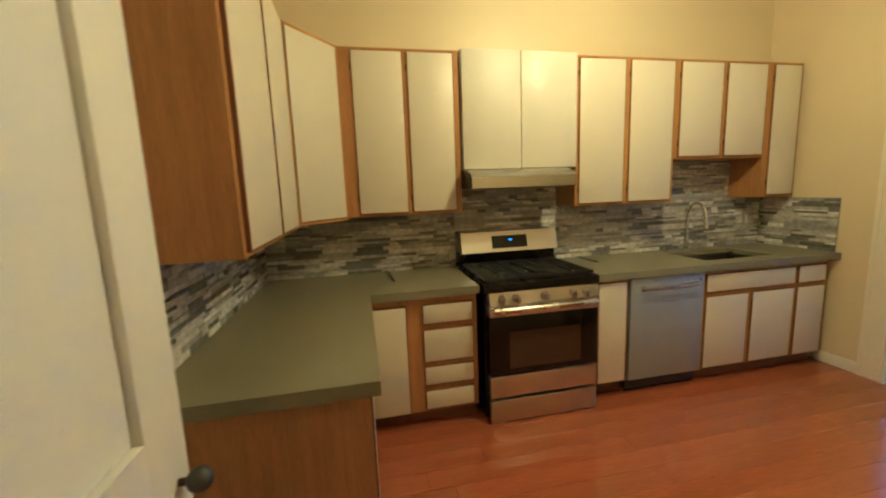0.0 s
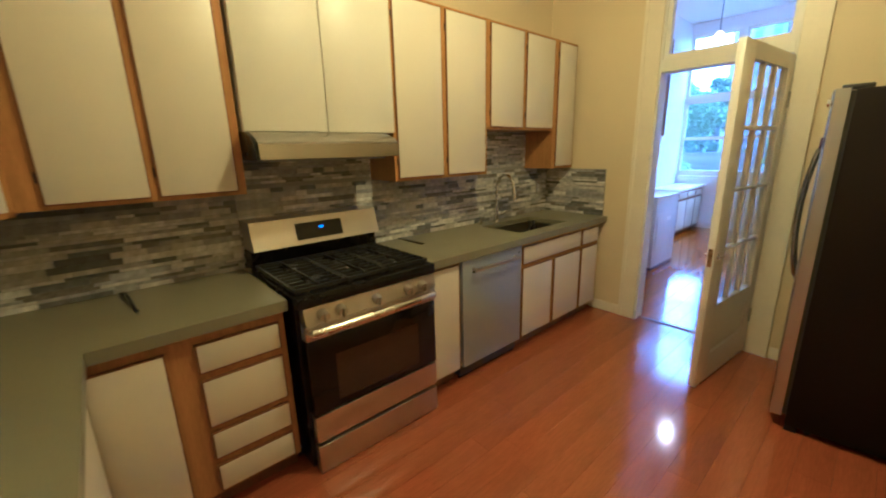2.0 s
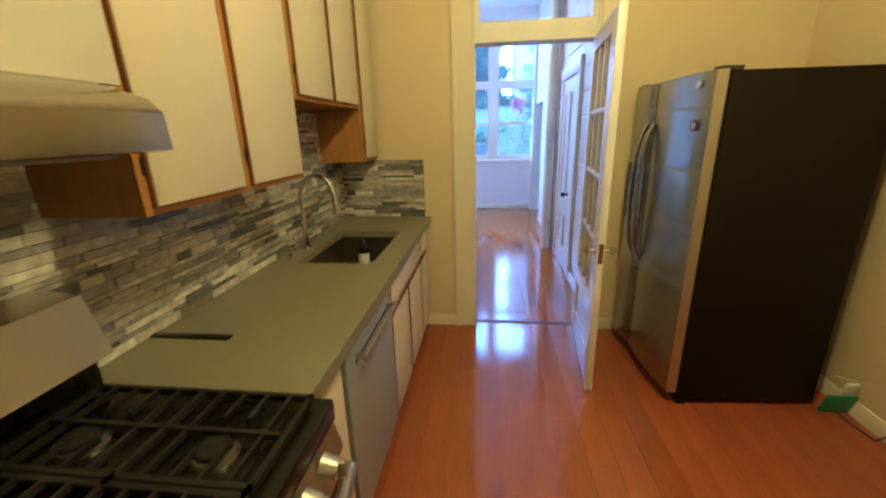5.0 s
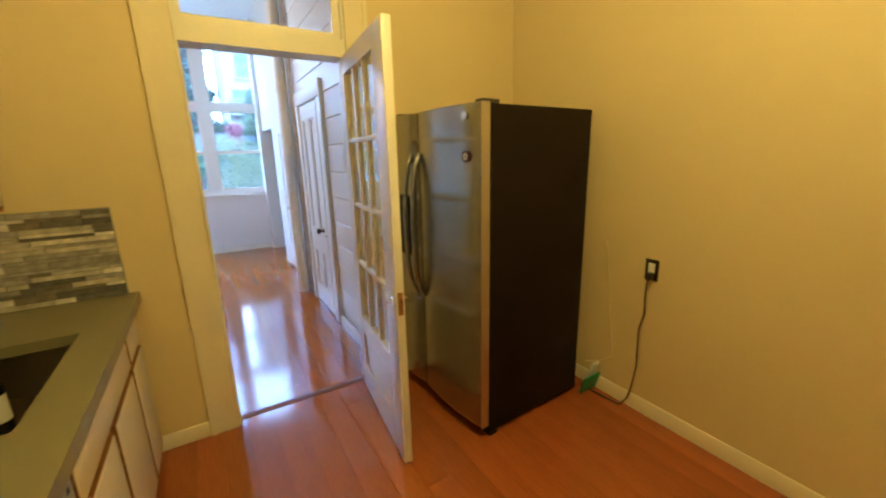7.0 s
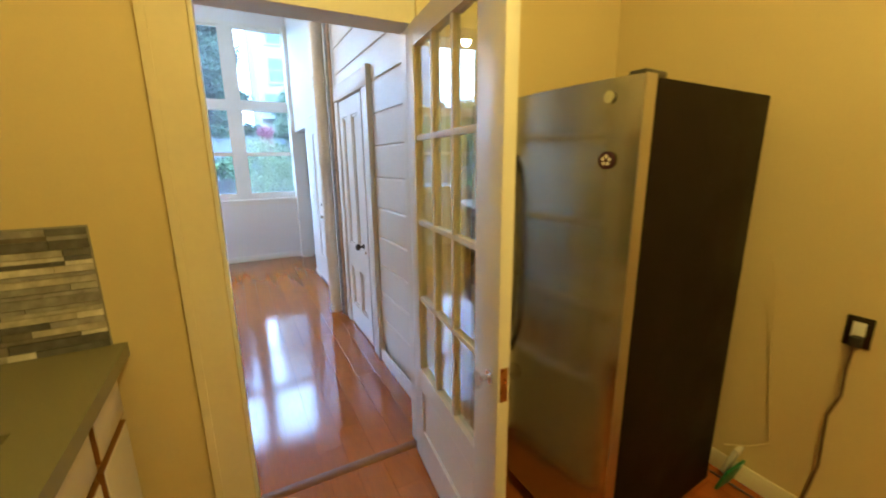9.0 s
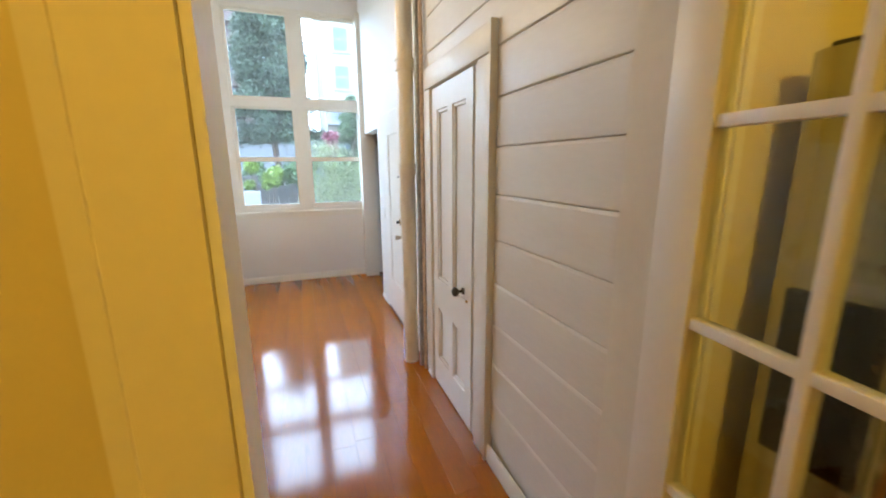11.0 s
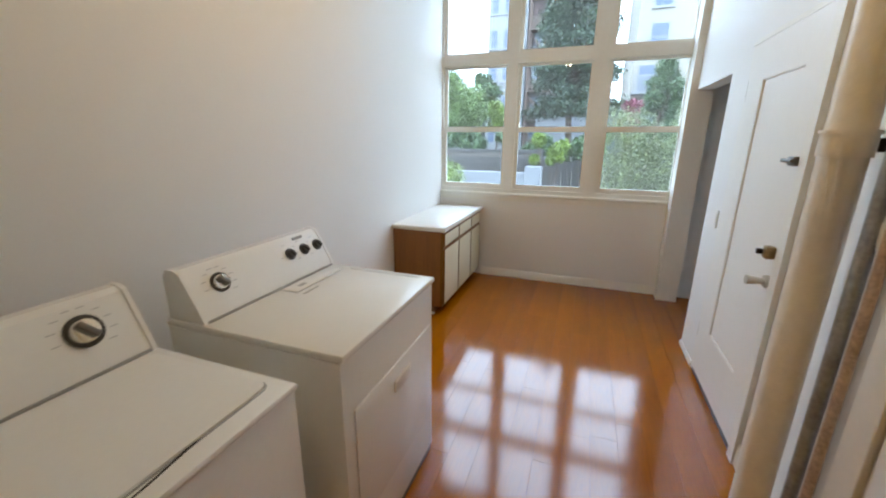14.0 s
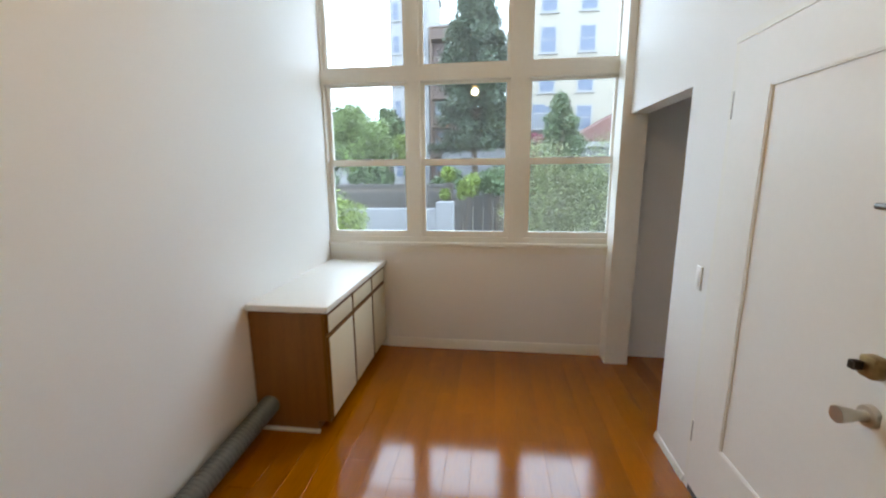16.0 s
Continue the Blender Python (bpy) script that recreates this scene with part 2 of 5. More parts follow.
# ---- the shell ----
KC, LC = 3.10, 3.60
structure("wall_north", wall_y(bmesh.new(), 2.90, 3.05, -0.75, 3.72, 0, KC), M_KWALL, "cream painted kitchen wall above the counter", "wall")
structure("wall_west", B(-0.75, 1.20, 0, -0.61, 2.90, KC), M_KWALL, "cream painted kitchen wall beside the counter", "wall")
structure("wall_west_jog", B(-0.75, -0.30, 0, -0.52, 1.20, KC), M_TRIM, "white painted wall behind the open door", "wall")
structure("wall_south", wall_y(bmesh.new(), -0.30, -0.18, -0.52, 3.72, 0, KC, [(-0.40, 0.50, 0, 2.08)]), M_KWALL, "warm yellow painted kitchen wall with an outlet", "wall")
DOOR = (1.075, 1.897, 0, 2.72)
structure("wall_east", wall_x(bmesh.new(), 3.72, 3.78, -0.30, 3.05, 0, KC, [DOOR]), M_KWALL, "cream painted kitchen wall with a doorway and transom", "wall")
structure("wall_laundry_west", wall_x(bmesh.new(), 3.78, 3.84, 0.80, 3.45, 0, LC, [DOOR]), M_WHITE, "white painted wall round the kitchen doorway", "wall")
structure("wall_laundry_north", B(3.84, 3.325, 0, 8.73, 3.45, LC), M_WHITE, "white painted laundry room wall", "wall")
structure("wall_laundry_south", wall_y(bmesh.new(), 0.80, 0.92, 3.84, 8.73, 0, LC, [(7.668, 8.584, 0, 1.957)]), M_WHITE, "white painted laundry room wall with two doors and an opening", "wall")
WIN = (0.92, 3.3245, 0.90, 3.43)
structure("wall_window", wall_x(bmesh.new(), 8.73, 8.90, -0.70, 3.45, 0, LC, [WIN]), M_WHITE, "white painted wall below tall windows", "wall")
structure("ceiling", B(-0.75, -1.9, KC, 3.78, 3.05, KC + 0.1), M_CEIL, "plain white kitchen ceiling", "ceiling")
structure("ceiling_laundry", B(3.78, -0.7, LC, 8.90, 3.45, LC + 0.1), M_CEIL, "plain white laundry ceiling", "ceiling")
structure("floor", B(-0.75, -1.9, -0.10, 8.90, 3.45, -0.008), M_GAP, "glossy cherry laminate plank floor", "floor")
# the passage behind the first doorway and the side passage by the window
bm = bmesh.new()
bx(bm, -0.75, -1.9, 0, -0.52, -0.30, KC)
bx(bm, 0.75, -1.9, 0, 0.90, -0.30, KC)
bx(bm, -0.75, -2.0, 0, 0.90, -1.9, KC)
structure("wall_hall", bm, M_KWALL, "plain cream hallway walls", "wall")
bm = bmesh.new()
bx(bm, 7.30, -0.70, 0, 7.42, 0.80, LC)
bx(bm, 7.30, -0.70, 0, 8.73, -0.58, LC)
structure("wall_passage", bm, M_WHITE, "plain white side passage walls", "wall")


# ---- cabinets ----
def slab(parent, axis, u0, u1, z0, z1, face, name="door", material=None, handle=False):
    """A flat overlay door with an oak edge, on the plane face; axis y faces south, axis x faces east."""
    material = material or M_CREAM
    t, e = 0.018, 0.006
    if axis == "y":
        d = part(name, B(u0, face - t, z0, u1, face, z1, bev=0.002), material, parent)
        bm = bmesh.new()
        bx(bm, u0 - e, face - t + 0.003, z0 - e, u1 + e, face + 0.001, z0)
        bx(bm, u0 - e, face - t + 0.003, z1, u1 + e, face + 0.001, z1 + e)
        bx(bm, u0 - e, face - t + 0.003, z0, u0, face + 0.001, z1)
        bx(bm, u1, face - t + 0.003, z0, u1 + e, face + 0.001, z1)
    else:
        d = part(name, B(face, u0, z0, face + t, u1, z1, bev=0.002), material, parent)
        bm = bmesh.new()
        bx(bm, face - 0.001, u0 - e, z0 - e, face + t - 0.003, u1 + e, z0)
        bx(bm, face - 0.001, u0 - e, z1, face + t - 0.003, u1 + e, z1 + e)
        bx(bm, face - 0.001, u0 - e, z0, face + t - 0.003, u0, z1)
        bx(bm, face - 0.001, u1, z0, face + t - 0.003, u1 + e, z1)
    part("edge_band", bm, M_OAKD, d, "dark oak edging")
    return d


def upper(x0, x1, z0, z1, doors, label):
    c = thing("wall_cabinet", label, "cabinet", (x0, 2.90, z0), "kitchen wall cabinets")
    bm = bmesh.new()
    bx(bm, x0, 2.61, z0, x1, 2.898, z1 - 0.001)
    part("body", bm, M_OAK, c)
    bm = bmesh.new()
    xs = [x0] + [v for d in doors for v in d] + [x1]
    for a, b in zip(xs[0::2], xs[1::2]):
        bx(bm, a, 2.604, z0, b, 2.612, z1)
    for a, b in doors:
        bx(bm, a - 0.001, 2.605, z0, b + 0.001, 2.611, z0 + 0.028)
        bx(bm, a - 0.001, 2.605, z1 - 0.028, b + 0.001, 2.611, z1)
    part("face_frame", bm, M_OAK, c)
    for a, b in doors:
        slab(c, "y", a + 0.004, b - 0.004, z0 + 0.022, z1 - 0.022, 2.6075)
    for a, b in doors:
        for z in (z0 + 0.12, z1 - 0.12):
            part("hinge", C((a - 0.004, 2.600, z - 0.02), (a - 0.004, 2.600, z + 0.02), 0.005, seg=8), M_BRONZE, c)
    return c


UZ0, UZ1 = 1.352, 2.42
upper(0.0, 0.78, UZ0, UZ1, [(0.082, 0.405), (0.436, 0.742)], "honey oak wall cabinet with two tall cream doors")
upper(1.65, 2.49, UZ0, UZ1, [(1.675, 2.045), (2.09, 2.465)], "honey oak wall cabinet with cream doors beside the hood")
upper(2.492, 3.345, 1.68, UZ1, [(2.525, 2.905), (2.95, 3.325)], "short honey oak wall cabinet with cream doors above the sink")
upper(3.347, 3.692, UZ0, UZ1, [(3.40, 3.668)], "narrow honey oak wall cabinet with one cream door")

c = thing("wall_cabinet", "plain glossy white wall cabinet above the range hood", "cabinet", (0.8, 2.9, 1.64), "kitchen wall cabinets")
part("body", B(0.795, 2.60, 1.642, 1.645, 2.898, 2.43), M_CAB, c)
part("door", B(0.797, 2.578, 1.645, 1.216, 2.598, 2.43, bev=0.002), M_CAB, c)
part("door", B(1.221, 2.578, 1.645, 1.643, 2.598, 2.43, bev=0.002), M_CAB, c)

c = thing("corner_cabinet", "honey oak corner wall cabinet with a diagonal cream door", "cabinet", (-0.3, 2.6, (UZ0 - 0.014)))
part("body", prism(bmesh.new(), [(-0.608, 2.898), (-0.608, 2.252), (-0.272, 2.252), (-0.003, 2.60), (-0.003, 2.898)], "z", (UZ0 - 0.014), UZ1), M_OAK, c)
p, q = Vector((-0.272, 2.252, 0)), Vector((-0.003, 2.60, 0))
d = (q - p).normalized()
L = (q - p).length
bm = B(0.02, -0.02, (UZ0 - 0.014) + 0.022, L - 0.03, -0.001, UZ1 - 0.022, bev=0.002)
bm.transform(Matrix.Translation(p) @ Matrix.Rotation(math.atan2(d.y, d.x), 4, "Z"))
part("door", bm, M_CREAM, c)
bm = bmesh.new()
for z in ((UZ0 - 0.014), UZ1 - 0.02):
    bx(bm, 0, -0.008, z, L, 0.002, z + 0.02)
bx(bm, 0, -0.008, (UZ0 - 0.014), 0.018, 0.002, UZ1)
bx(bm, L - 0.027, -0.008, (UZ0 - 0.014), L, 0.002, UZ1)
bm.transform(Matrix.Translation(p) @ Matrix.Rotation(math.atan2(d.y, d.x), 4, "Z"))
part("face_frame", bm, M_OAK, c)

UZW = UZ0 - 0.03
c = thing("wall_cabinet", "honey oak wall cabinet with two cream doors beside the open door", "cabinet", (-0.6, 1.25, UZW), "kitchen wall cabinets")
part("body", B(-0.608, 1.20, UZW, -0.287, 2.25, UZ1), M_OAK, c)
bm = bmesh.new()
for a, b in ((1.20, 1.235), (1.74, 1.785), (2.225, 2.25)):
    bx(bm, -0.288, a, UZW, -0.272, b, UZ1)
for z in (UZW, UZ1 - 0.028):
    bx(bm, -0.288, 1.23, z, -0.273, 2.23, z + 0.028)
part("face_frame", bm, M_OAK, c)
slab(c, "x", 1.24, 1.735, UZW + 0.022, UZ1 - 0.022, -0.273)
slab(c, "x", 1.79, 2.22, UZW + 0.022, UZ1 - 0.022, -0.273)


def base_unit(x0, x1, fronts, label, top=0.868):
    """A base unit facing south; fronts are (name, x0, x1, z0, z1)."""
    c = thing("base_cabinet", label, "cabinet", (x0, 2.27, 0), "kitchen base cabinets")
    part("body", B(x0, 2.285, 0.10, x1, 2.895, top), M_OAK, c)
    part("face_frame", B(x0, 2.267, 0.10, x1, 2.286, 0.868), M_OAK, c)
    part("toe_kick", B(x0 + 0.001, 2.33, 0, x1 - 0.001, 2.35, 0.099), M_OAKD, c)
    for n, a, b, za, zb in fronts:
        slab(c, "y", a, b, za, zb, 2.267, n)
    return c


base_unit(0.064, 0.765, [("door", 0.078, 0.308, 0.108, 0.805), ("drawer_front", 0.418, 0.732, 0.69, 0.806), ("drawer_front", 0.418, 0.732, 0.44, 0.645), ("drawer_front", 0.418, 0.732, 0.285, 0.40), ("drawer_front", 0.418, 0.732, 0.122, 0.24)], "honey oak base cabinet with a cream door and four drawers")
base_unit(1.575, 1.868, [("door", 1.635, 1.845, 0.115, 0.835)], "narrow honey oak base cabinet with one cream door")
base_unit(2.492, 3.335, [("drawer_front", 2.515, 3.315, 0.70, 0.825), ("door", 2.515, 2.885, 0.115, 0.66), ("door", 2.935, 3.315, 0.115, 0.66)], "honey oak sink base cabinet with cream doors", 0.69)
base_unit(3.337, 3.64, [("drawer_front", 3.36, 3.62, 0.70, 0.825), ("door", 3.36, 3.62, 0.115, 0.66)], "narrow honey oak base cabinet with a cream drawer and door")

c = thing("base_cabinet", "honey oak base cabinet run with a plain end panel", "cabinet", (-0.2, 1.3, 0), "kitchen base cabinets")
part("body", B(-0.605, 1.19, 0.10, 0.062, 2.264, 0.868), M_OAK, c)
part("end_panel", B(-0.51, 1.17, 0.0, 0.07, 1.189, 0.868), M_OAK, c, "plain honey oak end panel")
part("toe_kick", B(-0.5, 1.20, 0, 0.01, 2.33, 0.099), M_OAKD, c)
for a, b in ((1.20, 1.70), (1.73, 2.22)):
    slab(c, "x", a, b, 0.115, 0.835, 0.062)

# worktops, with the sink cut out
SX0, SX1, SY0, SY1 = 2.60, 3.25, 2.36, 2.76
w = thing("worktop", "grey-green laminate kitchen worktop in an L", "worktop", (0, 2.5, 0.87))
bm = bmesh.new()
prism(bm, [(-0.61, 2.898), (-0.61, 1.20), (-0.515, 1.19), (-0.515, 1.135), (0.105, 1.135), (0.105, 2.225), (0.778, 2.225), (0.778, 2.898)], "z", 0.87, 0.91)
part("slab", bm, M_STONE, w)
bm = bmesh.new()
for a in ((1.575, 2.225, SX0, 2.898), (SX1, 2.225, 3.718, 2.898), (SX0, 2.225, SX1, SY0), (SX0, SY1, SX1, 2.898)):
    bx(bm, a[0], a[1], 0.87, a[2], a[3], 0.91)
bmesh.ops.remove_doubles(bm, verts=bm.verts, dist=0.0005)
part("slab", bm, M_STONE, w)
for a in ((0.0855, 1.136, 0.1045, 2.2255), (-0.514, 1.136, 0.0855, 1.155), (0.0855, 2.2257, 0.777, 2.2445), (1.576, 2.2257, 3.717, 2.2445)):
    part("nosing", B(a[0], a[1], 0.860, a[2], a[3], 0.8705), M_STONE, w)


# ---- kitchen appliances ----
def gas_range():
    c = thing("gas_range", "stainless gas range with black cooktop and cast iron grates", "stove", (1.17, 2.5, 0))
    x0, x1 = 0.796, 1.566
    part("body", B(x0, 2.205, 0.03, x1, 2.88, 0.872), M_BLACK, c, "black enamelled sides")
    part("cooktop", B(x0 - 0.002, 2.150, 0.872, x1 + 0.002, 2.80, 0.93, bev=0.008), M_BLACK, c, "glossy black cooktop")
    # backguard: slanted stainless panel over a black vent
    part("vent_riser", B(x0, 2.76, 0.93, x1, 2.885, 1.03), M_BLACK, c)
    bg = part("backguard", prism(bmesh.new(), [(2.735, 1.028), (2.70, 1.035), (2.745, 1.185), (2.80, 1.19), (2.885, 1.19), (2.885, 1.028)], "x", x0 + 0.001, x1 - 0.001), M_STEEL, c, "brushed stainless backguard")
    bm = B(1.035, -0.002, 0.02, 1.315, 0.004, 0.115)
    bm.transform(Matrix.Translation((0, 2.699, 1.042)) @ Matrix.Rotation(radians(-16.7), 4, "X"))
    dp = part("display", bm, M_BLACKG, bg, "black glass control display")
    for k in range(3):
        bm = B(1.170 + 0.010 * k, -0.0035, 0.076, 1.177 + 0.010 * k, -0.0022, 0.087)
        bm.transform(Matrix.Translation((0, 2.699, 1.042)) @ Matrix.Rotation(radians(-16.7), 4, "X"))
        ob = part("digit", bm, M_LED, c, "lit blue clock digit")
    # burners and grates
    for bx_, by_, r in ((0.96, 2.32, 0.05), (1.38, 2.32, 0.045), (0.96, 2.62, 0.04), (1.38, 2.62, 0.05), (1.17, 2.47, 0.055)):
        b = part("burner", C((bx_, by_, 0.93), (bx_, by_, 0.943), r, r * 0.9, 24), M_STEEL, c, "aluminium burner base")
        part("burner_cap", C((bx_, by_, 0.943), (bx_, by_, 0.953), r * 0.78, r * 0.7, 24), M_IRON, b)
    for gx0, gx1 in ((0.80, 1.05), (1.055, 1.285), (1.29, 1.542)):
        bm = bmesh.new()
        for y in (2.19, 2.455, 2.73):
            bx(bm, gx0, y - 0.006, 0.943, gx1, y + 0.006, 0.958)
        for x in (gx0, gx1 - 0.012):
            bx(bm, x, 2.185, 0.943, x + 0.012, 2.735, 0.958)
        for k in (2,):
            x = gx0 + (gx1 - gx0) * k / 4
            bx(bm, x - 0.005, 2.20, 0.945, x + 0.005, 2.72, 0.960)
        for i in range(9):
            y = 2.235 + i * 0.056
            if abs(y - 2.455) < 0.02:
                continue
            gap = 0.030 if min(abs(y - 2.32), abs(y - 2.62)) < 0.05 else 0.0
            mid = (gx0 + gx1) / 2
            bx(bm, gx0 + 0.012, y - 0.004, 0.945, mid - 0.006 - gap, y + 0.004, 0.959)
            bx(bm, mid + 0.006 + gap, y - 0.004, 0.945, gx1 - 0.012, y + 0.004, 0.959)
        for x in (gx0 + 0.02, gx1 - 0.032):
            for y in (2.195, 2.715):
                bx(bm, x, y, 0.931, x + 0.012, y + 0.012, 0.944)
        part("grate", bm, M_IRON, c, "black cast iron grate")
    # front: knob panel, door, drawer
    fp = part("control_panel", prism(bmesh.new(), [(2.204, 0.872), (2.158, 0.870), (2.138, 0.795), (2.204, 0.79)], "x", x0 + 0.020, x1 - 0.004), M_STEEL, c, "stainless knob panel")
    for x in (0.895, 0.985, 1.18, 1.375, 1.465):
        k = part("knob", C((x, 2.150, 0.834), (x, 2.112, 0.826), 0.026, 0.022, 24), M_STEEL, c, "stainless burner knob")
        part("grip", B(x - 0.006, 2.094, 0.806, x + 0.006, 2.114, 0.848, bev=0.003), M_STEEL, k)
    d = part("oven_door", B(x0 + 0.020, 2.155, 0.330, x1 - 0.004, 2.204, 0.785, bev=0.004), M_BLACKG, c, "black glass oven door")
    part("door_band", B(x0 + 0.018, 2.151, 0.715, x1 - 0.002, 2.204, 0.787, bev=0.003), M_STEEL, d, "stainless upper door band")
    part("window", B(0.944, 2.1535, 0.368, 1.437, 2.16, 0.612), M_OVEN, d, "brown tinted oven window")
    bm = tube(bmesh.new(), [(x0 + 0.03, 2.15, 0.757), (x0 + 0.04, 2.112, 0.766), (x0 + 0.12, 2.098, 0.770), (1.17, 2.09, 0.772), (x1 - 0.12, 2.098, 0.770), (x1 - 0.04, 2.112, 0.766), (x1 - 0.03, 2.15, 0.757)], 0.017, 12)
    part("handle", bm, M_SATIN, d, "satin bar handle")
    part("drawer", B(x0 + 0.020, 2.156, 0.178, x1 - 0.004, 2.204, 0.320, bev=0.004), M_STEEL, c, "stainless warming drawer front")
    part("kick_panel", B(x0 + 0.020, 2.156, 0.008, x1 - 0.004, 2.204, 0.157, bev=0.004), M_STEEL, c, "stainless lower panel")
    for x in (x0 + 0.05, x1 - 0.05):
        for y in (2.25, 2.82):
            part("foot", C((x, y, 0), (x, y, 0.031), 0.018), M_DARKP, c)


M_SATIN = mat("satin_steel_bar", (0.66, 0.62, 0.54), 0.28, 1.0, var=0.02)
M_HOOD = mat("hood_stainless", (0.41, 0.385, 0.34), 0.2, 1.0, var=0.04, scale=3, bscale=60, stretch=(10, 10, 0.3), rvar=0.03, bump=0.02)
M_OVEN = mat("tinted_oven_glass", (0.045, 0.026, 0.012), 0.08, var=0.1, rvar=0.02)
gas_range()

c = thing("range_hood", "slim stainless range hood with black ends under the white cabinet", "hood", (1.2, 2.6, 1.53))
part("shell", prism(bmesh.new(), [(2.892, 1.641), (2.892, 1.515), (2.43, 1.508), (2.407, 1.512), (2.412, 1.580), (2.438, 1.606), (2.54, 1.641)], "x", 0.801, 1.547), M_HOOD, c)
part("end_cap", prism(bmesh.new(), [(2.892, 1.640), (2.892, 1.516), (2.432, 1.510), (2.410, 1.514), (2.415, 1.579), (2.440, 1.605), (2.541, 1.640)], "x", 0.786, 0.801), M_BLACK, c, "black end cap")
part("filter", B(0.86, 2.47, 1.500, 1.49, 2.85, 1.5085), M_GREYP, c, "grey mesh filter")

c = thing("dishwasher", "brushed stainless dishwasher with a bar handle under the worktop", "dishwasher", (2.18, 2.5, 0))
part("body", B(1.884, 2.29, 0.02, 2.476, 2.86, 0.86), M_DARKP, c)
d = part("door", B(1.879, 2.246, 0.105, 2.482, 2.289, 0.852, bev=0.006), M_DWSTEEL, c)
h = part("handle", B(1.955, 2.200, 0.772, 2.415, 2.214, 0.798, bev=0.005), M_STEEL, d, "flat stainless bar handle")
for x in (1.965, 2.385):
    part("standoff", B(x, 2.213, 0.776, x + 0.02, 2.2465, 0.794), M_STEEL, d)
part("kick_plate", B(1.884, 2.30, 0.0, 2.476, 2.315, 0.104), M_BLACK, c, "black kick plate")
part("grip_slot", B(1.965, 2.2435, 0.758, 2.405, 2.2465, 0.771), M_DARKP, d, "dark slot under the handle")
part("badge", B(2.44, 2.2445, 0.80, 2.455, 2.2465, 0.815), M_DARKP, d)


def fridge():
    c = thing("refrigerator", "stainless side-by-side refrigerator with dark brown sides", "fridge", (3.26, 0.38, 0))
    part("body", B(2.822, -0.020, 0.035, 3.665, 0.715, 1.757, bev=0.006), M_FRSIDE, c, "dark textured cabinet")
    part("gasket", B(2.835, 0.714, 0.09, 3.655, 0.732, 1.75), M_DARKP, c)
    part("toe_grille", B(2.83, 0.66, 0.0, 3.66, 0.712, 0.082), M_BLACK, c)

    def bowed(x0, x1):
        n, pts = 10, []
        for i in range(n + 1):
            u = i / n
            edge = min(u, 1 - u) * (x1 - x0)
            pts.append((x0 + u * (x1 - x0), 0.785 + 0.016 * math.sin(math.pi * u) - 0.012 * max(0, 1 - edge / 0.02)))
        return prism(bmesh.new(), [(x0, 0.732)] + pts + [(x1, 0.732)], "z", 0.085, 1.762)
    fresh = part("door", bowed(2.820, 3.385), M_FRSTEEL, c, "wide stainless refrigerator door")
    ice = part("door", bowed(3.391, 3.667), M_FRSTEEL, c, "narrow stainless freezer door")
    part("edge_trim", B(2.8165, 0.733, 0.085, 2.820, 0.783, 1.762), M_STEEL, fresh)
    for x, dd in ((3.345, fresh), (3.43, ice)):
        pts = [(x, 0.79 + 0.062 * math.sin(math.pi * min(1, max(0, k / 14))) ** 0.5, 0.70 + 0.84 * k / 14) for k in range(15)]
        part("handle", tube(bmesh.new(), pts, 0.014, 10), M_FRSTEEL, dd, "long bowed stainless handle")
    dsp = part("dispenser", B(3.470, 0.789, 0.93, 3.630, 0.806, 1.30, bev=0.006), M_BLACK, ice, "black water and ice dispenser")
    part("badge", C((2.918, 0.798, 1.708), (2.918, 0.806, 1.708), 0.018), M_CHROME, fresh, "round chrome badge")
    part("sticker", C((2.912, 0.796, 1.524), (2.912, 0.8035, 1.524), 0.027, seg=28), M_STICK, fresh, "round dark purple sticker")
    for a in range(5):
        ang = radians(72 * a + 20)
        x, z = 2.912 + 0.012 * math.cos(ang), 1.524 + 0.012 * math.sin(ang)
        part("petal", C((x, 0.803, z), (x, 0.8045, z), 0.006, seg=8), M_PLAST, fresh, "pale petal print")
    for x in (2.86, 3.62):
        part("hinge_cover", B(x - 0.028, 0.66, 1.756, x + 0.028, 0.765, 1.778, bev=0.006), M_DARKP, c)
    for x in (2.87, 3.62):
        for y in (0.0, 0.62):
            part("roller", C((x - 0.012, y, 0.018), (x + 0.012, y, 0.018), 0.018), M_DARKP, c)
    piv = Vector((2.82, 0.765, 0))
    c.matrix_basis = Matrix.Translation(piv) @ Matrix.Rotation(radians(3.2), 4, "Z") @ Matrix.Translation(BASE[c] - piv)


M_STICK = mat("purple_sticker", (0.06, 0.012, 0.035), 0.4)
fridge()

# ---- sink, tap and small kitchen things ----
c = thing("sink", "undermount stainless kitchen sink in the worktop", "sink", (2.92, 2.56, 0.70))
bm = bmesh.new()
for a in ((SX0 - 0.012, SY0 - 0.012, SX0, SY1 + 0.012), (SX1, SY0 - 0.012, SX1 + 0.012, SY1 + 0.012), (SX0, SY0 - 0.012, SX1, SY0), (SX0, SY1, SX1, SY1 + 0.012)):
    bx(bm, a[0], a[1], 0.705, a[2], a[3], 0.868)
bx(bm, SX0 - 0.012, SY0 - 0.012, 0.695, SX1 + 0.012, SY1 + 0.012, 0.706)
part("basin", bm, M_SINK, c, "dull dark steel basin")
part("drain", C((2.93, 2.58, 0.706), (2.93, 2.58, 0.711), 0.045, seg=24), M_CHROME, c)

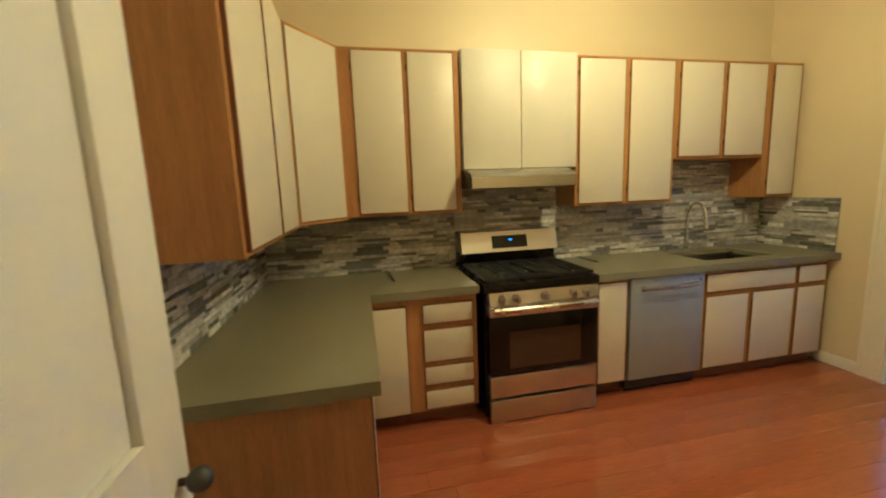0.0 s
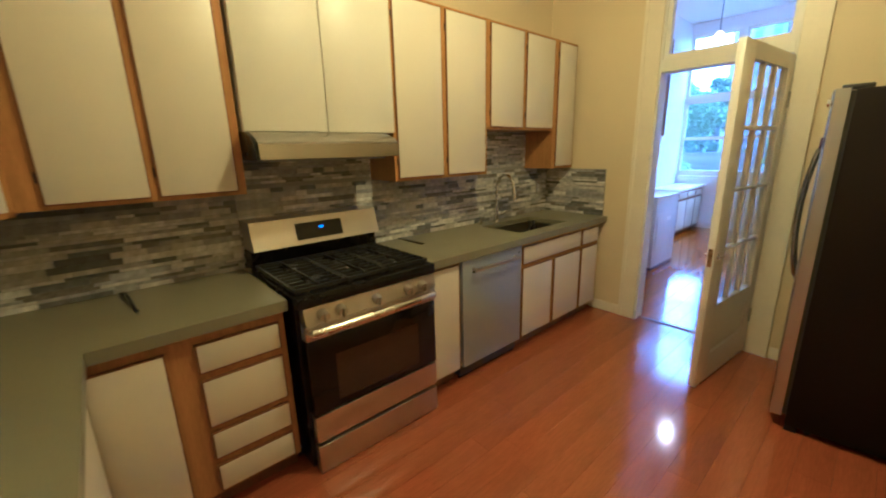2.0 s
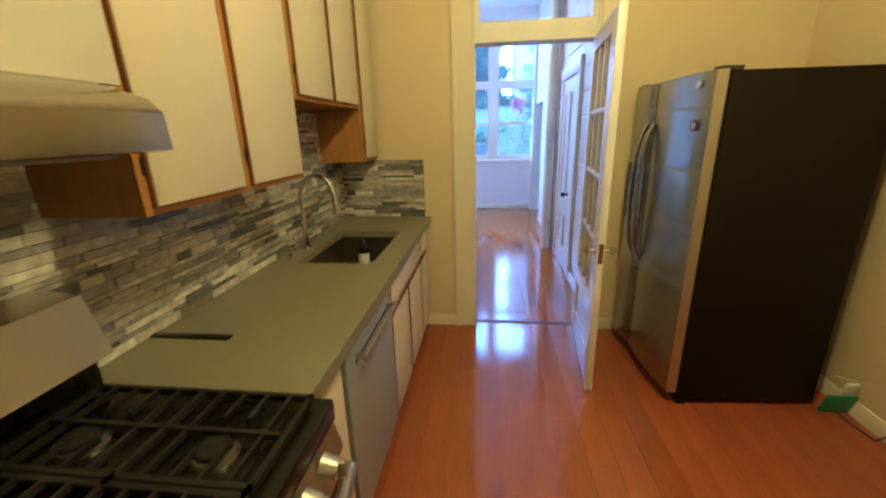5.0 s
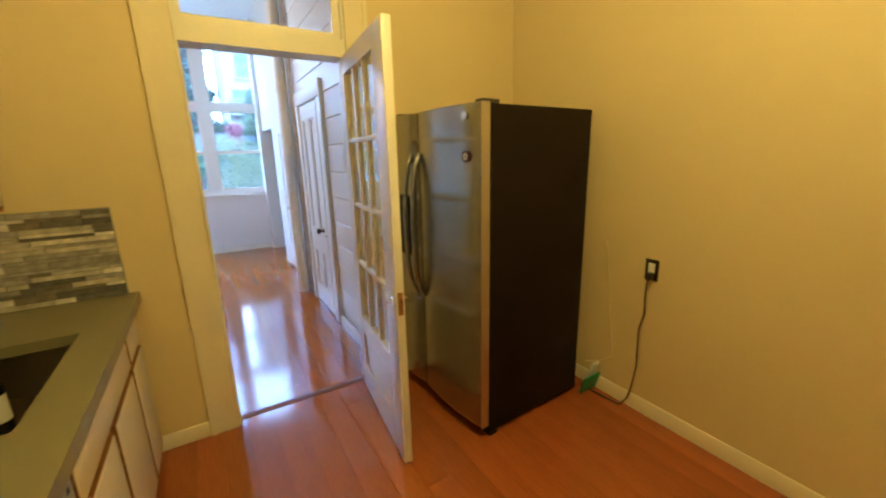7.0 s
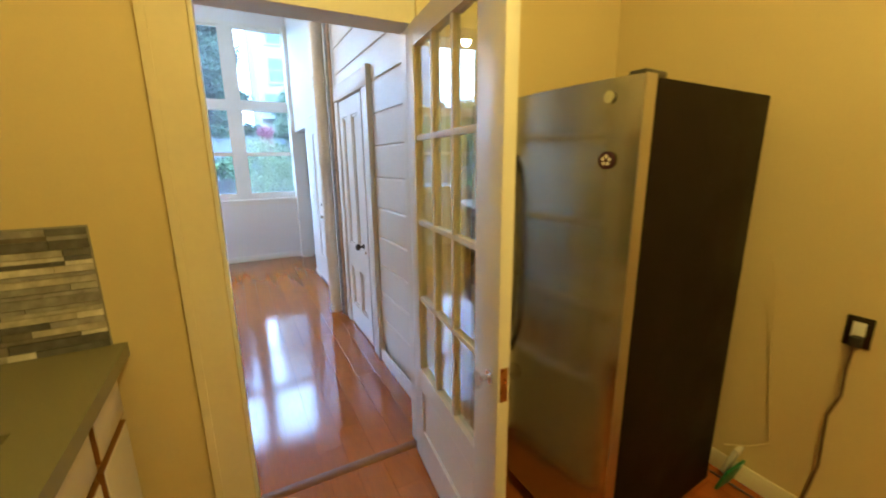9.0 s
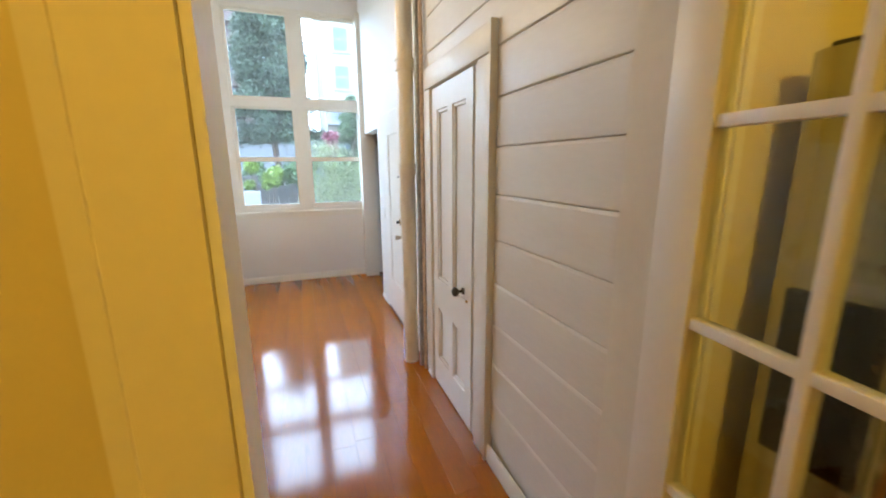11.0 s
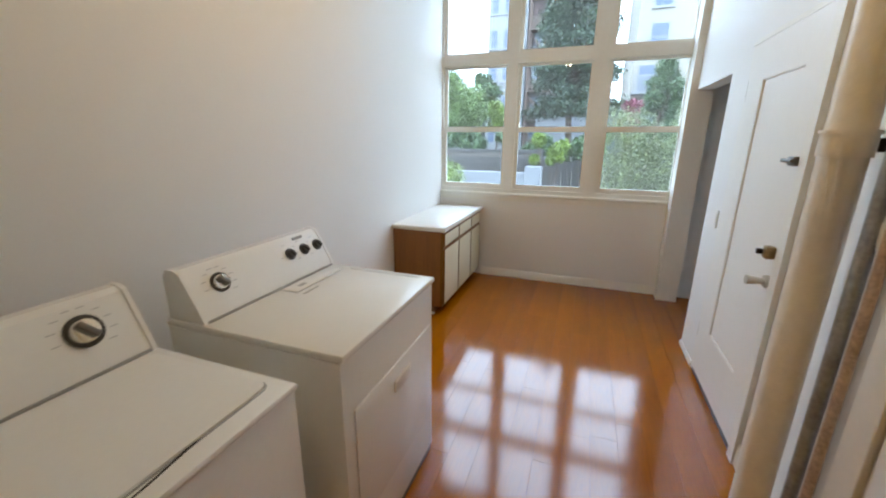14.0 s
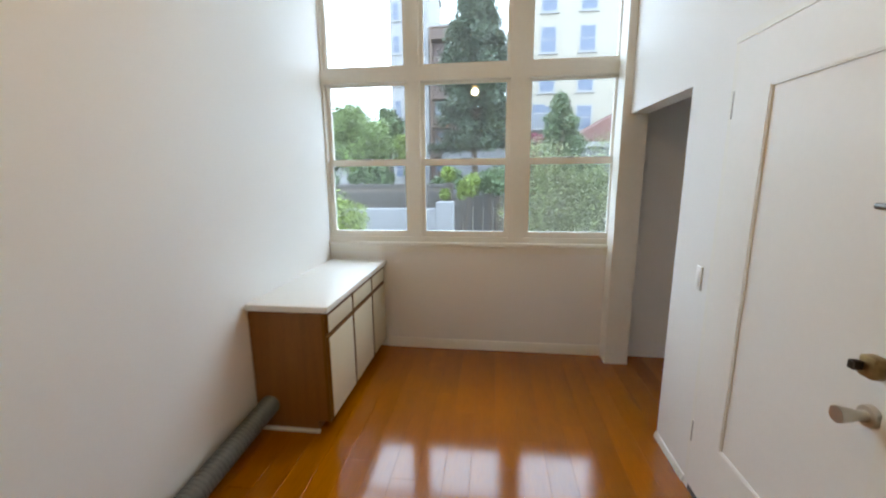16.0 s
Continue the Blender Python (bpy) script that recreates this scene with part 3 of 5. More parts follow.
c = thing("faucet", "tall gooseneck brushed nickel kitchen faucet", "faucet", (2.86, 2.82, 0.91))
part("base", C((2.86, 2.82, 0.91), (2.86, 2.82, 0.925), 0.028, 0.025), M_CHROME, c)
pts = [(2.86, 2.82, 0.925), (2.86, 2.82, 1.03), (2.86, 2.82, 1.12)]
pts += [(2.86 - 0.006 * (1 - math.cos(a)), 2.82 - 0.098 * (1 - math.cos(a)), 1.215 + 0.105 * math.sin(a)) for a in (math.pi * k / 12 for k in range(13))]
pts += [(2.847, 2.622, 1.20)]
part("neck", tube(bmesh.new(), pts, [0.018, 0.015, 0.0125] + [0.0125] * 14, 14), M_CHROME, c)
part("spray_head", C((2.847, 2.622, 1.215), (2.846, 2.615, 1.115), 0.0145, 0.019), M_CHROME, c)
part("lever", tube(bmesh.new(), [(2.875, 2.81, 0.965), (2.91, 2.795, 0.975), (2.945, 2.78, 1.00)], 0.007), M_CHROME, c)
c = thing("soap_dispenser", "small chrome soap pump beside the sink", "dispenser", (2.66, 2.825, 0.91))
part("base", C((2.66, 2.825, 0.91), (2.66, 2.825, 0.945), 0.016), M_CHROME, c)
part("spout", tube(bmesh.new(), [(2.66, 2.825, 0.945), (2.66, 2.82, 0.965), (2.66, 2.785, 0.965)], 0.007), M_CHROME, c)
c = thing("bottle", "small dark bottle with a white label in the sink", "bottle", (3.04, 2.55, 0.706))
part("glass", prism(bmesh.new(), [(3.04 + 0.033 * math.cos(a), 2.55 + 0.033 * math.sin(a)) for a in (2 * math.pi * k / 20 for k in range(20))], "z", 0.707, 0.85), M_BLACKG, c)
part("neck", C((3.04, 2.55, 0.85), (3.04, 2.55, 0.90), 0.033, 0.012), M_BLACKG, c)
part("cap", C((3.04, 2.55, 0.90), (3.04, 2.55, 0.925), 0.013), M_DARKP, c)
part("label", C((3.04, 2.55, 0.74), (3.04, 2.55, 0.83), 0.0338, seg=20, caps=False), M_PLAST, c, "white paper label")
c = thing("knife", "dark flat bar lying on the worktop beside the range", "utensil", (1.83, 2.75, 0.91))
part("bar", B(1.838, 2.612, 0.9105, 1.866, 2.888, 0.917, bev=0.002), M_BRONZE, c)
c = thing("cable", "short black cable stub on the worktop", "cable", (0.25, 2.78, 0.91))
part("lead", tube(bmesh.new(), [(0.235, 2.870, 0.916), (0.250, 2.80, 0.930), (0.262, 2.68, 0.926), (0.272, 2.54, 0.916)], 0.006), M_DARKP, c)


def outlet(name, label, x, y, z, axis, w=0.075, h=0.118, frame_mat=None):
    o = thing(name, label, "outlet", (x, y, z - h / 2))
    fm = frame_mat or M_PLAST
    if axis == "y+":
        part("plate", B(x - w / 2, y + 0.001, z - h / 2, x + w / 2, y + 0.008, z + h / 2, bev=0.002), fm, o)
        part("socket", B(x - w / 4, y + 0.008, z - h / 3, x + w / 4, y + 0.011, z + h / 3, bev=0.001), M_PLAST, o)
    elif axis == "y-":
        part("plate", B(x - w / 2, y - 0.008, z - h / 2, x + w / 2, y - 0.001, z + h / 2, bev=0.002), fm, o)
        part("socket", B(x - w / 4, y - 0.011, z - h / 3, x + w / 4, y - 0.008, z + h / 3, bev=0.001), M_PLAST, o)
    return o


outlet("wall_outlet", "grey steel outlet plate on the mosaic backsplash", 3.56, 2.8855, 1.15, "y-", 0.07, 0.115, M_STEEL)
o = outlet("wall_outlet", "bronze outlet plate with a plug on the yellow wall", 2.528, -0.18, 0.887, "y+", frame_mat=M_BRONZE)
part("plug", B(2.508, -0.172, 0.835, 2.540, -0.135, 0.875, bev=0.004), M_DARKP, o, "brown cord plug")
M_CORD = mat("brown_cord", (0.10, 0.05, 0.03), 0.5, var=0.1)
c = thing("power_cord", "brown power cord hanging from the outlet to the baseboard", "cord", (2.5, -0.14, 0.0))
part("cord", tube(bmesh.new(), [(2.524, -0.14, 0.845), (2.530, -0.14, 0.74), (2.527, -0.145, 0.63), (2.553, -0.15, 0.53), (2.55, -0.15, 0.42), (2.545, -0.15, 0.30), (2.56, -0.145, 0.16), (2.575, -0.14, 0.07), (2.61, -0.12, 0.010), (2.74, -0.11, 0.006), (2.90, -0.11, 0.006)], 0.0055, 8), M_CORD, c)
c = thing("dustpan", "green plastic dustpan wedged behind the refrigerator", "dustpan", (2.76, -0.09, 0.0))
bm = B(-0.006, -0.07, 0, 0.006, 0.08, 0.13, bev=0.004)
bm.transform(Matrix.Translation((2.825, -0.095, 0.003)) @ Matrix.Rotation(radians(-16), 4, "Y"))
part("pan", bm, M_GREEN, c)
bm = B(-0.01, -0.08, 0, 0.01, -0.02, 0.16, bev=0.004)
bm.transform(Matrix.Translation((2.85, -0.085, 0.04)) @ Matrix.Rotation(radians(-16), 4, "Y"))
part("paper", bm, M_PLAST, c, "crumpled white paper")
c = thing("water_line", "thin white water tube behind the refrigerator", "tube", (2.8, -0.15, 0.2))
part("tube", tube(bmesh.new(), [(2.79, -0.05, 1.15), (2.775, -0.12, 0.98), (2.77, -0.16, 0.7), (2.74, -0.165, 0.45), (2.71, -0.16, 0.28), (2.78, -0.14, 0.22), (2.84, -0.06, 0.22)], 0.0028, 8), M_KWALL, c)


# ---- doorway with transom ----
def skirting(name, pts_axis, a, b, face, sign, material, label, h=0.085):
    prof = [(0, 0.0), (0.014, 0.0), (0.014, h - 0.02), (0.006, h), (0, h)]
    bm = bmesh.new()
    if pts_axis == "x":
        prism(bm, [(face + sign * (u + 0.0005), v) for u, v in prof], "x", a, b)
    else:
        prism(bm, [(face + sign * (u + 0.0005), v) for u, v in prof], "y", a, b)
    structure(name, bm, material, label, "baseboard")


skirting("baseboard", "x", 0.62, 3.719, -0.18, 1, M_KTRIM, "cream painted baseboard on the yellow wall", 0.088)
skirting("baseboard", "y", 2.045, 2.33, 3.72, -1, M_KTRIM, "short cream baseboard beside the doorway")
skirting("baseboard", "y", -0.165, 0.93, 3.72, -1, M_KTRIM, "cream baseboard behind the refrigerator")
skirting("baseboard", "y", 0.935, 2.82, 8.73, -1, M_TRIM, "white baseboard under the windows", 0.085)
skirting("baseboard", "x", 3.85, 7.45, 3.325, -1, M_TRIM, "white baseboard behind the machines", 0.085)
skirting("baseboard", "x", 7.32, 7.667, 0.92, 1, M_TRIM, "low white quarter-round beside the entry door", 0.035)
skirting("baseboard", "x", 5.76, 6.42, 0.92, 1, M_TRIM, "white baseboard behind the pipe", 0.12)
skirting("baseboard", "x", 3.99, 4.764, 0.942, 1, M_TRIM, "white baseboard under the siding", 0.10)


bm = bmesh.new()
for face, s in ((3.7195, -1), (3.8405, 1)):
    bx(bm, face, 1.899, 0, face + s * 0.018, 2.012, 2.86)
    bx(bm, face, 2.012, 0, face + s * 0.026, 2.040, 2.86)
    bx(bm, face, 0.965, 0, face + s * 0.018, 1.073, 2.86)
    bx(bm, face, 0.940, 0, face + s * 0.026, 0.965, 2.86)
    bx(bm, face, 1.073, 2.735, face + s * 0.018, 1.899, 2.86)
structure("door_casing", bm, M_KTRIM, "cream painted casing round the doorway and transom", "trim")
bm = bmesh.new()
bx(bm, 3.712, 1.0755, 0, 3.848, 1.090, 2.7195)
bx(bm, 3.712, 1.8825, 0, 3.848, 1.8965, 2.7195)
bx(bm, 3.712, 1.090, 2.700, 3.848, 1.8825, 2.7195)
bx(bm, 3.704, 1.090, 2.085, 3.856, 1.8825, 2.175)
bx(bm, 3.740, 1.090, 2.175, 3.800, 1.8825, 2.215)
bx(bm, 3.740, 1.090, 2.66, 3.800, 1.8825, 2.70)
bx(bm, 3.740, 1.090, 2.215, 3.800, 1.13, 2.66)
bx(bm, 3.740, 1.852, 2.215, 3.800, 1.8825, 2.66)
structure("door_frame", bm, M_TRIM, "white painted door frame with a transom bar", "trim")
structure("threshold", prism(bmesh.new(), [(3.755, 0.0), (3.77, 0.008), (3.80, 0.008), (3.815, 0.0)], "y", 1.09, 1.8825), M_OAKD, "dark worn wooden threshold strip", "threshold")


def french_door(label, w, h, g0, g1, rows, cols, pane_mat, rail):
    """A glazed door built round its hinge edge: it runs along +x, thickness along y."""
    d = thing("french_door", label, "door", (0, 0, 0))
    t = 0.020
    part("stile", B(0, -t, 0.012, g0, t, h, bev=0.002), M_DOOR, d)
    part("stile", B(g1, -t, 0.012, w, t, h, bev=0.002), M_DOOR, d)
    z0, z1 = rail
    part("top_rail", B(g0, -t, z1, g1, t, h), M_DOOR, d)
    part("bottom_rail", B(g0, -t, 0.012, g1, t, 0.19), M_DOOR, d)
    part("lock_rail", B(g0, -t, z0 - 0.10, g1, t, z0), M_DOOR, d)
    part("panel", B(g0, -0.008, 0.19, g1, 0.008, z0 - 0.10), M_DOOR, d)
    bm = bmesh.new()
    for s in (-1, 1):
        y = s * 0.0145
        for a in ((g0, 0.19, g1, 0.205), (g0, z0 - 0.115, g1, z0 - 0.10), (g0, 0.205, g0 + 0.015, z0 - 0.115), (g1 - 0.015, 0.205, g1, z0 - 0.115)):
            bx(bm, a[0], y - 0.0064, a[1], a[2], y + 0.0052, a[3])
    part("panel_mould", bm, M_DOOR, d)
    xs = [g0 + (g1 - g0) * k / cols for k in range(cols + 1)]
    zs = [z0 + (z1 - z0) * k / rows for k in range(rows + 1)]
    m = 0.011
    for x in xs[1:-1]:
        part("muntin", B(x - m, -0.015, z0, x + m, 0.015, z1, bev=0.003), M_DOOR, d)
    for z in zs[1:-1]:
        part("muntin", B(g0, -0.0145, z - m, g1, 0.0145, z + m, bev=0.003), M_DOOR, d)
    for xa, xb in zip(xs, xs[1:]):
        for za, zb in zip(zs, zs[1:]):
            part("pane", B(xa + 0.004, -0.002, za + 0.004, xb - 0.004, 0.002, zb - 0.004), pane_mat, d)
    return d


M_DOOR = mat("white_door_enamel", (0.80, 0.78, 0.73), 0.38, var=0.02, scale=4, bump=0.02, bscale=40, rvar=0.02)
d = french_door("white french door with twelve glass panes standing open", 0.83, 2.07, 0.10, 0.675, 4, 3, M_GLASS, (0.545, 1.98))
for s in (-1, 1):
    part("rose", C((0.78, s * 0.019, 0.88), (0.78, s * 0.025, 0.88), 0.022), M_CHROME, d)
    k = part("door_knob", C((0.78, s * 0.024, 0.88), (0.78, s * 0.05, 0.88), 0.008), M_CHROME, d)
    bm = bmesh.new()
    bmesh.ops.create_uvsphere(bm, u_segments=10, v_segments=7, radius=0.026, matrix=Matrix.Translation((0.78, s * 0.068, 0.88)) @ Matrix.Diagonal((1, 0.8, 1, 1)))
    part("crystal", bm, M_CLEAR, k, "faceted glass knob", smooth=0)
part("latch_plate", B(0.829, -0.012, 0.82, 0.832, 0.012, 0.93), M_BRASS, d)
for z in (0.30, 1.80):
    part("hinge", B(-0.004, 0.0205, z - 0.05, 0.03, 0.030, z + 0.05), M_GREYP, d)
turned(d, pose(3.722, 1.098, 0, 0, 0, 180 - 6.0))

d = french_door("white panelled door with a tall window standing open", 0.84, 2.05, 0.12, 0.70, 1, 1, M_WHITE, (1.075, 1.95))
for s in (-1, 1):
    part("door_knob", C((0.79, s * 0.02, 0.93), (0.79, s * 0.045, 0.93), 0.008), M_BRONZE, d)
    bm = bmesh.new()
    bmesh.ops.create_uvsphere(bm, u_segments=14, v_segments=10, radius=0.026, matrix=Matrix.Translation((0.79, s * 0.06, 0.93)))
    part("knob_ball", bm, M_DARKP, d, "black ball knob")
part("latch_plate", B(0.839, -0.012, 0.88, 0.842, 0.012, 0.98), M_BRASS, d)
turned(d, pose(-0.352, -0.020, 0, 0, 0, 89.5))


# ---- laundry room ----
M_DIAL = mat("dark_chrome_grip", (0.16, 0.15, 0.14), 0.3, 0.8, var=0.1)


def machine_console(c, x0, x1, yb, zb, ztop):
    """The slanted control console at the back of a laundry machine."""
    con = part("console", prism(bmesh.new(), [(yb, zb), (yb + 0.012, zb + 0.03), (yb + 0.085, ztop - 0.012), (yb + 0.105, ztop), (yb + 0.135, ztop), (yb + 0.15, ztop - 0.02), (yb + 0.15, zb)], "x", x0 + 0.018, x1 - 0.018), M_ENAMEL, c, "white sloping control console")
    for a, b in ((x0 + 0.004, x0 + 0.018), (x1 - 0.018, x1 - 0.004)):
        part("end_cap", prism(bmesh.new(), [(yb - 0.004, zb), (yb + 0.008, zb + 0.03), (yb + 0.080, ztop - 0.008), (yb + 0.105, ztop + 0.003), (yb + 0.138, ztop + 0.003), (yb + 0.153, ztop - 0.02), (yb + 0.153, zb)], "x", a, b), M_ENAMEL, c, "moulded white end cap")
    # grey bar paints the dark shadow line at the console's foot
    part("shade_strip", B(x0 + 0.02, yb - 0.005, zb - 0.001, x1 - 0.02, yb + 0.002, zb + 0.007), M_GREYP, c, "grey strip painting the shade line under the console")
    return con


def dial(c, x, yb, zb, ztop, u, r, big):
    """A round control on the console's slope, u of the way up it."""
    p = Vector((x, yb + 0.012 + 0.073 * u, zb + 0.03 + (ztop - zb - 0.042) * u))
    n = Vector((0, -(ztop - zb - 0.042), 0.073)).normalized()
    k = part("dial", C(p - n * 0.002, p + n * 0.006, r, r, 28), M_DARKP, c, "round control dial")
    part("dial_skirt", C(p + n * 0.006, p + n * 0.018, r * 0.80, r * 0.68, 28), M_CHROME if big else M_DARKP, k)
    tangent = Vector((1, 0, 0))
    up = n.cross(tangent).normalized()
    m = Matrix((tangent, up, n)).transposed().to_4x4()
    m.translation = p + n * 0.022
    bm = B(-r * 0.2, -r * 0.62, -0.009, r * 0.2, r * 0.62, 0.006 if not big else 0.012, bev=r * 0.08)
    bm.transform(m @ Matrix.Rotation(radians(35), 4, "Z"))
    part("grip", bm, M_DIAL if big else M_DARKP, k)
    # printed bars round the dial
    for i in range(9 if big else 4):
        a = radians(-40 + (260 if big else 300) * i / (9 if big else 4))
        bm = B(-0.010, -0.0014, 0, 0.010, 0.0014, 0.0008)
        mm = Matrix((tangent, up, n)).transposed().to_4x4()
        mm.translation = p + n * 0.0005 + (tangent * math.cos(a) + up * math.sin(a)) * (r + 0.022)
        bm.transform(mm)
        part("print", bm, M_PALEGREY, c, "grey printed legend bar")


M_PALEGREY = mat("pale_grey_plastic", (0.52, 0.53, 0.53), 0.4, var=0.04)


def dryer():
    x0, x1, y0, y1 = 5.262, 5.980, 2.360, 3.05
    c = thing("dryer", "white front-loading clothes dryer beside the washing machine", "dryer", ((x0 + x1) / 2, 2.7, 0))
    part("body", B(x0, y0, 0.035, x1, y1, 0.905, bev=0.006), M_ENAMEL, c)
    top = part("top", B(x0 - 0.003, y0 - 0.012, 0.907, x1 + 0.003, y1, 0.932, bev=0.008), M_ENAMEL, c, "white enamel top deck")
    part("trim_strip", B(x1 - 0.038, 2.41, 0.9318, x1 - 0.022, 2.76, 0.9342, bev=0.001), M_PALEGREY, top, "pale grey raised strip")
    part("lint_seam", B(5.60, 2.783, 0.9318, 5.922, 2.872, 0.9326), M_PALEGREY, top, "grey seam round the lint lid")
    part("lint_lid", B(5.607, 2.79, 0.932, 5.915, 2.865, 0.937, bev=0.003), M_ENAMEL, top, "white lint screen lid")
    part("arrow_print", B(5.605, 2.755, 0.9322, 5.70, 2.762, 0.9332), M_GREYP, top)
    part("arrow_print", B(5.66, 2.815, 0.9365, 5.70, 2.835, 0.9378), M_GREYP, top)
    d = part("door", B(x0 + 0.05, y0 - 0.009, 0.25, x1 - 0.035, y0 - 0.0005, 0.715, bev=0.004), M_ENAMEL, c, "white rectangular dryer door")
    part("handle", B(5.570, y0 - 0.018, 0.605, 5.705, y0 - 0.008, 0.655, bev=0.004), M_PLAST, d, "recessed white pull")
    part("toe_panel", B(x0 + 0.012, y0 + 0.004, 0.005, x1 - 0.012, y0 + 0.02, 0.035), M_DARKP, c)
    machine_console(c, x0, x1, 2.880, 0.932, 1.104)
    dial(c, 5.389, 2.880, 0.932, 1.104, 0.55, 0.036, True)
    for x in (5.748, 5.838, 5.928):
        dial(c, x, 2.880, 0.932, 1.104, 0.58, 0.026, False)
    part("badge", B(5.80, 2.960, 1.084, 5.862, 2.966, 1.096), M_GREYP, c, "small grey maker's badge")
    for x in (x0 + 0.05, x1 - 0.05):
        for y in (y0 + 0.06, y1 - 0.06):
            part("foot", C((x, y, 0), (x, y, 0.036), 0.02), M_DARKP, c)


def washer():
    x0, x1, y0, y1 = 4.428, 5.138, 2.414, 3.06
    c = thing("washing_machine", "white top-loading washing machine with a closed lid", "washer", ((x0 + x1) / 2, 2.75, 0))
    part("body", B(x0, y0, 0.035, x1, y1, 0.893, bev=0.006), M_ENAMEL, c)
    top = part("top", B(x0 - 0.002, y0 - 0.010, 0.895, x1 + 0.002, y1, 0.915, bev=0.008), M_ENAMEL, c, "white enamel top deck")
    # lid with rounded corners and a dark seam
    def rounded(a, b, e, f, r):
        pts = []
        for cx, cy, s in ((b - r, f - r, 0), (a + r, f - r, 90), (a + r, e + r, 180), (b - r, e + r, 270)):
            pts += [(cx + r * math.cos(radians(s + 15 * k)), cy + r * math.sin(radians(s + 15 * k))) for k in range(7)]
        return pts
    part("lid_seam", prism(bmesh.new(), rounded(x0 + 0.030, x1 - 0.028, y0 + 0.043, 2.893, 0.035), "z", 0.9148, 0.9156), M_GREYP, top, "grey seam round the lid")
    part("lid", prism(bmesh.new(), rounded(x0 + 0.034, x1 - 0.033, y0 + 0.049, 2.890, 0.032), "z", 0.915, 0.922), M_ENAMEL, c, "white washer lid")
    part("lid_notch", prism(bmesh.new(), [(4.72, y0 + 0.030), (4.82, y0 + 0.040), (4.92, y0 + 0.058), (4.97, y0 + 0.072), (4.90, y0 + 0.046), (4.79, y0 + 0.032)], "z", 0.9150, 0.9165), M_DARKP, top, "dark finger recess below the lid")
    machine_console(c, x0, x1, 2.915, 0.915, 1.104)
    dial(c, 4.998, 2.915, 0.915, 1.104, 0.55, 0.045, True)
    for x in (4.55, 4.64, 4.73):
        dial(c, x, 2.915, 0.915, 1.104, 0.58, 0.026, False)
    for x in (x0 + 0.05, x1 - 0.05):
        for y in (y0 + 0.06, y1 - 0.06):
            part("foot", C((x, y, 0), (x, y, 0.036), 0.02), M_DARKP, c)


dryer()
washer()

# flexible dryer duct along the wall into the low cabinet
c = thing("dryer_duct", "grey corrugated dryer duct along the floor", "duct", (7.0, 3.2, 0))
pts, rad = [], []
for k in range(150):
    u = k / 149
    x = 5.75 + u * 1.80
    y = 3.225 + 0.03 * math.sin(u * 3.0)
    z = 0.075 + 0.10 * max(0.0, (u - 0.45) / 0.55) ** 1.3
    pts.append((x, y, z))
    rad.append(0.058 + (0.003 if k % 2 else -0.002))
part("hose", tube(bmesh.new(), pts, rad, 18), M_DUCT, c)

M_STAIN = mat("red_brown_stained_oak", (0.24, 0.092, 0.016), 0.42, var=0.22, scale=5, bump=0.05, bscale=45, stretch=(6, 6, 0.5))
# low cabinet by the window
c = thing("base_cabinet", "low oak cabinet with white drawers and a white tiled top", "cabinet", (8.1, 3.05, 0))
part("body", B(7.482, 2.868, 0.075, 8.700, 3.320, 0.765), M_STAIN, c, "red-brown stained oak carcass")
part("plinth", B(7.484, 2.935, 0, 8.698, 3.30, 0.0745), M_STAIN, c)
part("face_frame", B(7.48, 2.850, 0.072, 8.702, 2.869, 0.766), M_OAKD, c, "dark oak face frame")
for a, b in ((7.50, 7.885), (7.915, 8.31), (8.34, 8.68)):
    slab(c, "y", a, b, 0.64, 0.743, 2.851, "drawer_front", M_CREAM)
    slab(c, "y", a, b, 0.10, 0.605, 2.851, "door", M_CREAM)
part("shoe_mould", B(7.468, 2.922, 0, 7.4835, 3.29, 0.018), M_TRIM, c, "white shoe moulding")
w = thing("worktop", "thick white laminate top on the low cabinet", "worktop", (8.1, 3.05, 0.766))
part("slab", B(7.455, 2.818, 0.767, 8.728, 3.323, 0.808, bev=0.010), M_PLAST, w)

# cabinet high on the wall beside the doorway
c = thing("wall_cabinet", "dark stained open-bottomed wall cabinet above the machines", "cabinet", (4.05, 2.7, 1.619))
part("side", B(3.842, 1.995, 1.619, 4.205, 2.015, 2.42), M_STAIN, c)
part("side", B(3.842, 3.285, 1.619, 4.205, 3.305, 2.42), M_STAIN, c)
part("bottom", B(3.842, 2.015, 1.664, 4.205, 3.285, 1.679), M_STAIN, c)
part("top", B(3.842, 2.015, 2.40, 4.205, 3.285, 2.42), M_STAIN, c)
part("rail", B(4.205, 1.993, 1.617, 4.222, 3.307, 1.677), M_OAK, c)
part("stile", B(4.205, 1.993, 1.669, 4.222, 2.04, 2.42), M_OAK, c)
slab(c, "x", 2.05, 2.66, 1.70, 2.40, 4.206)
slab(c, "x", 2.69, 3.29, 1.70, 2.40, 4.206)

# closet door with casing in the siding wall
d = thing("closet_door", "old white four-panel door with a black knob", "door", (5.33, 0.93, 0))
F = 0.948
DX0, DX1 = 4.995, 5.635
P = [(DX0 + 0.095, 5.275, 0.80, 1.885), (5.355, DX1 - 0.09, 0.80, 1.885), (DX0 + 0.095, 5.275, 0.215, 0.59), (5.355, DX1 - 0.09, 0.215, 0.59)]
bm = bmesh.new()
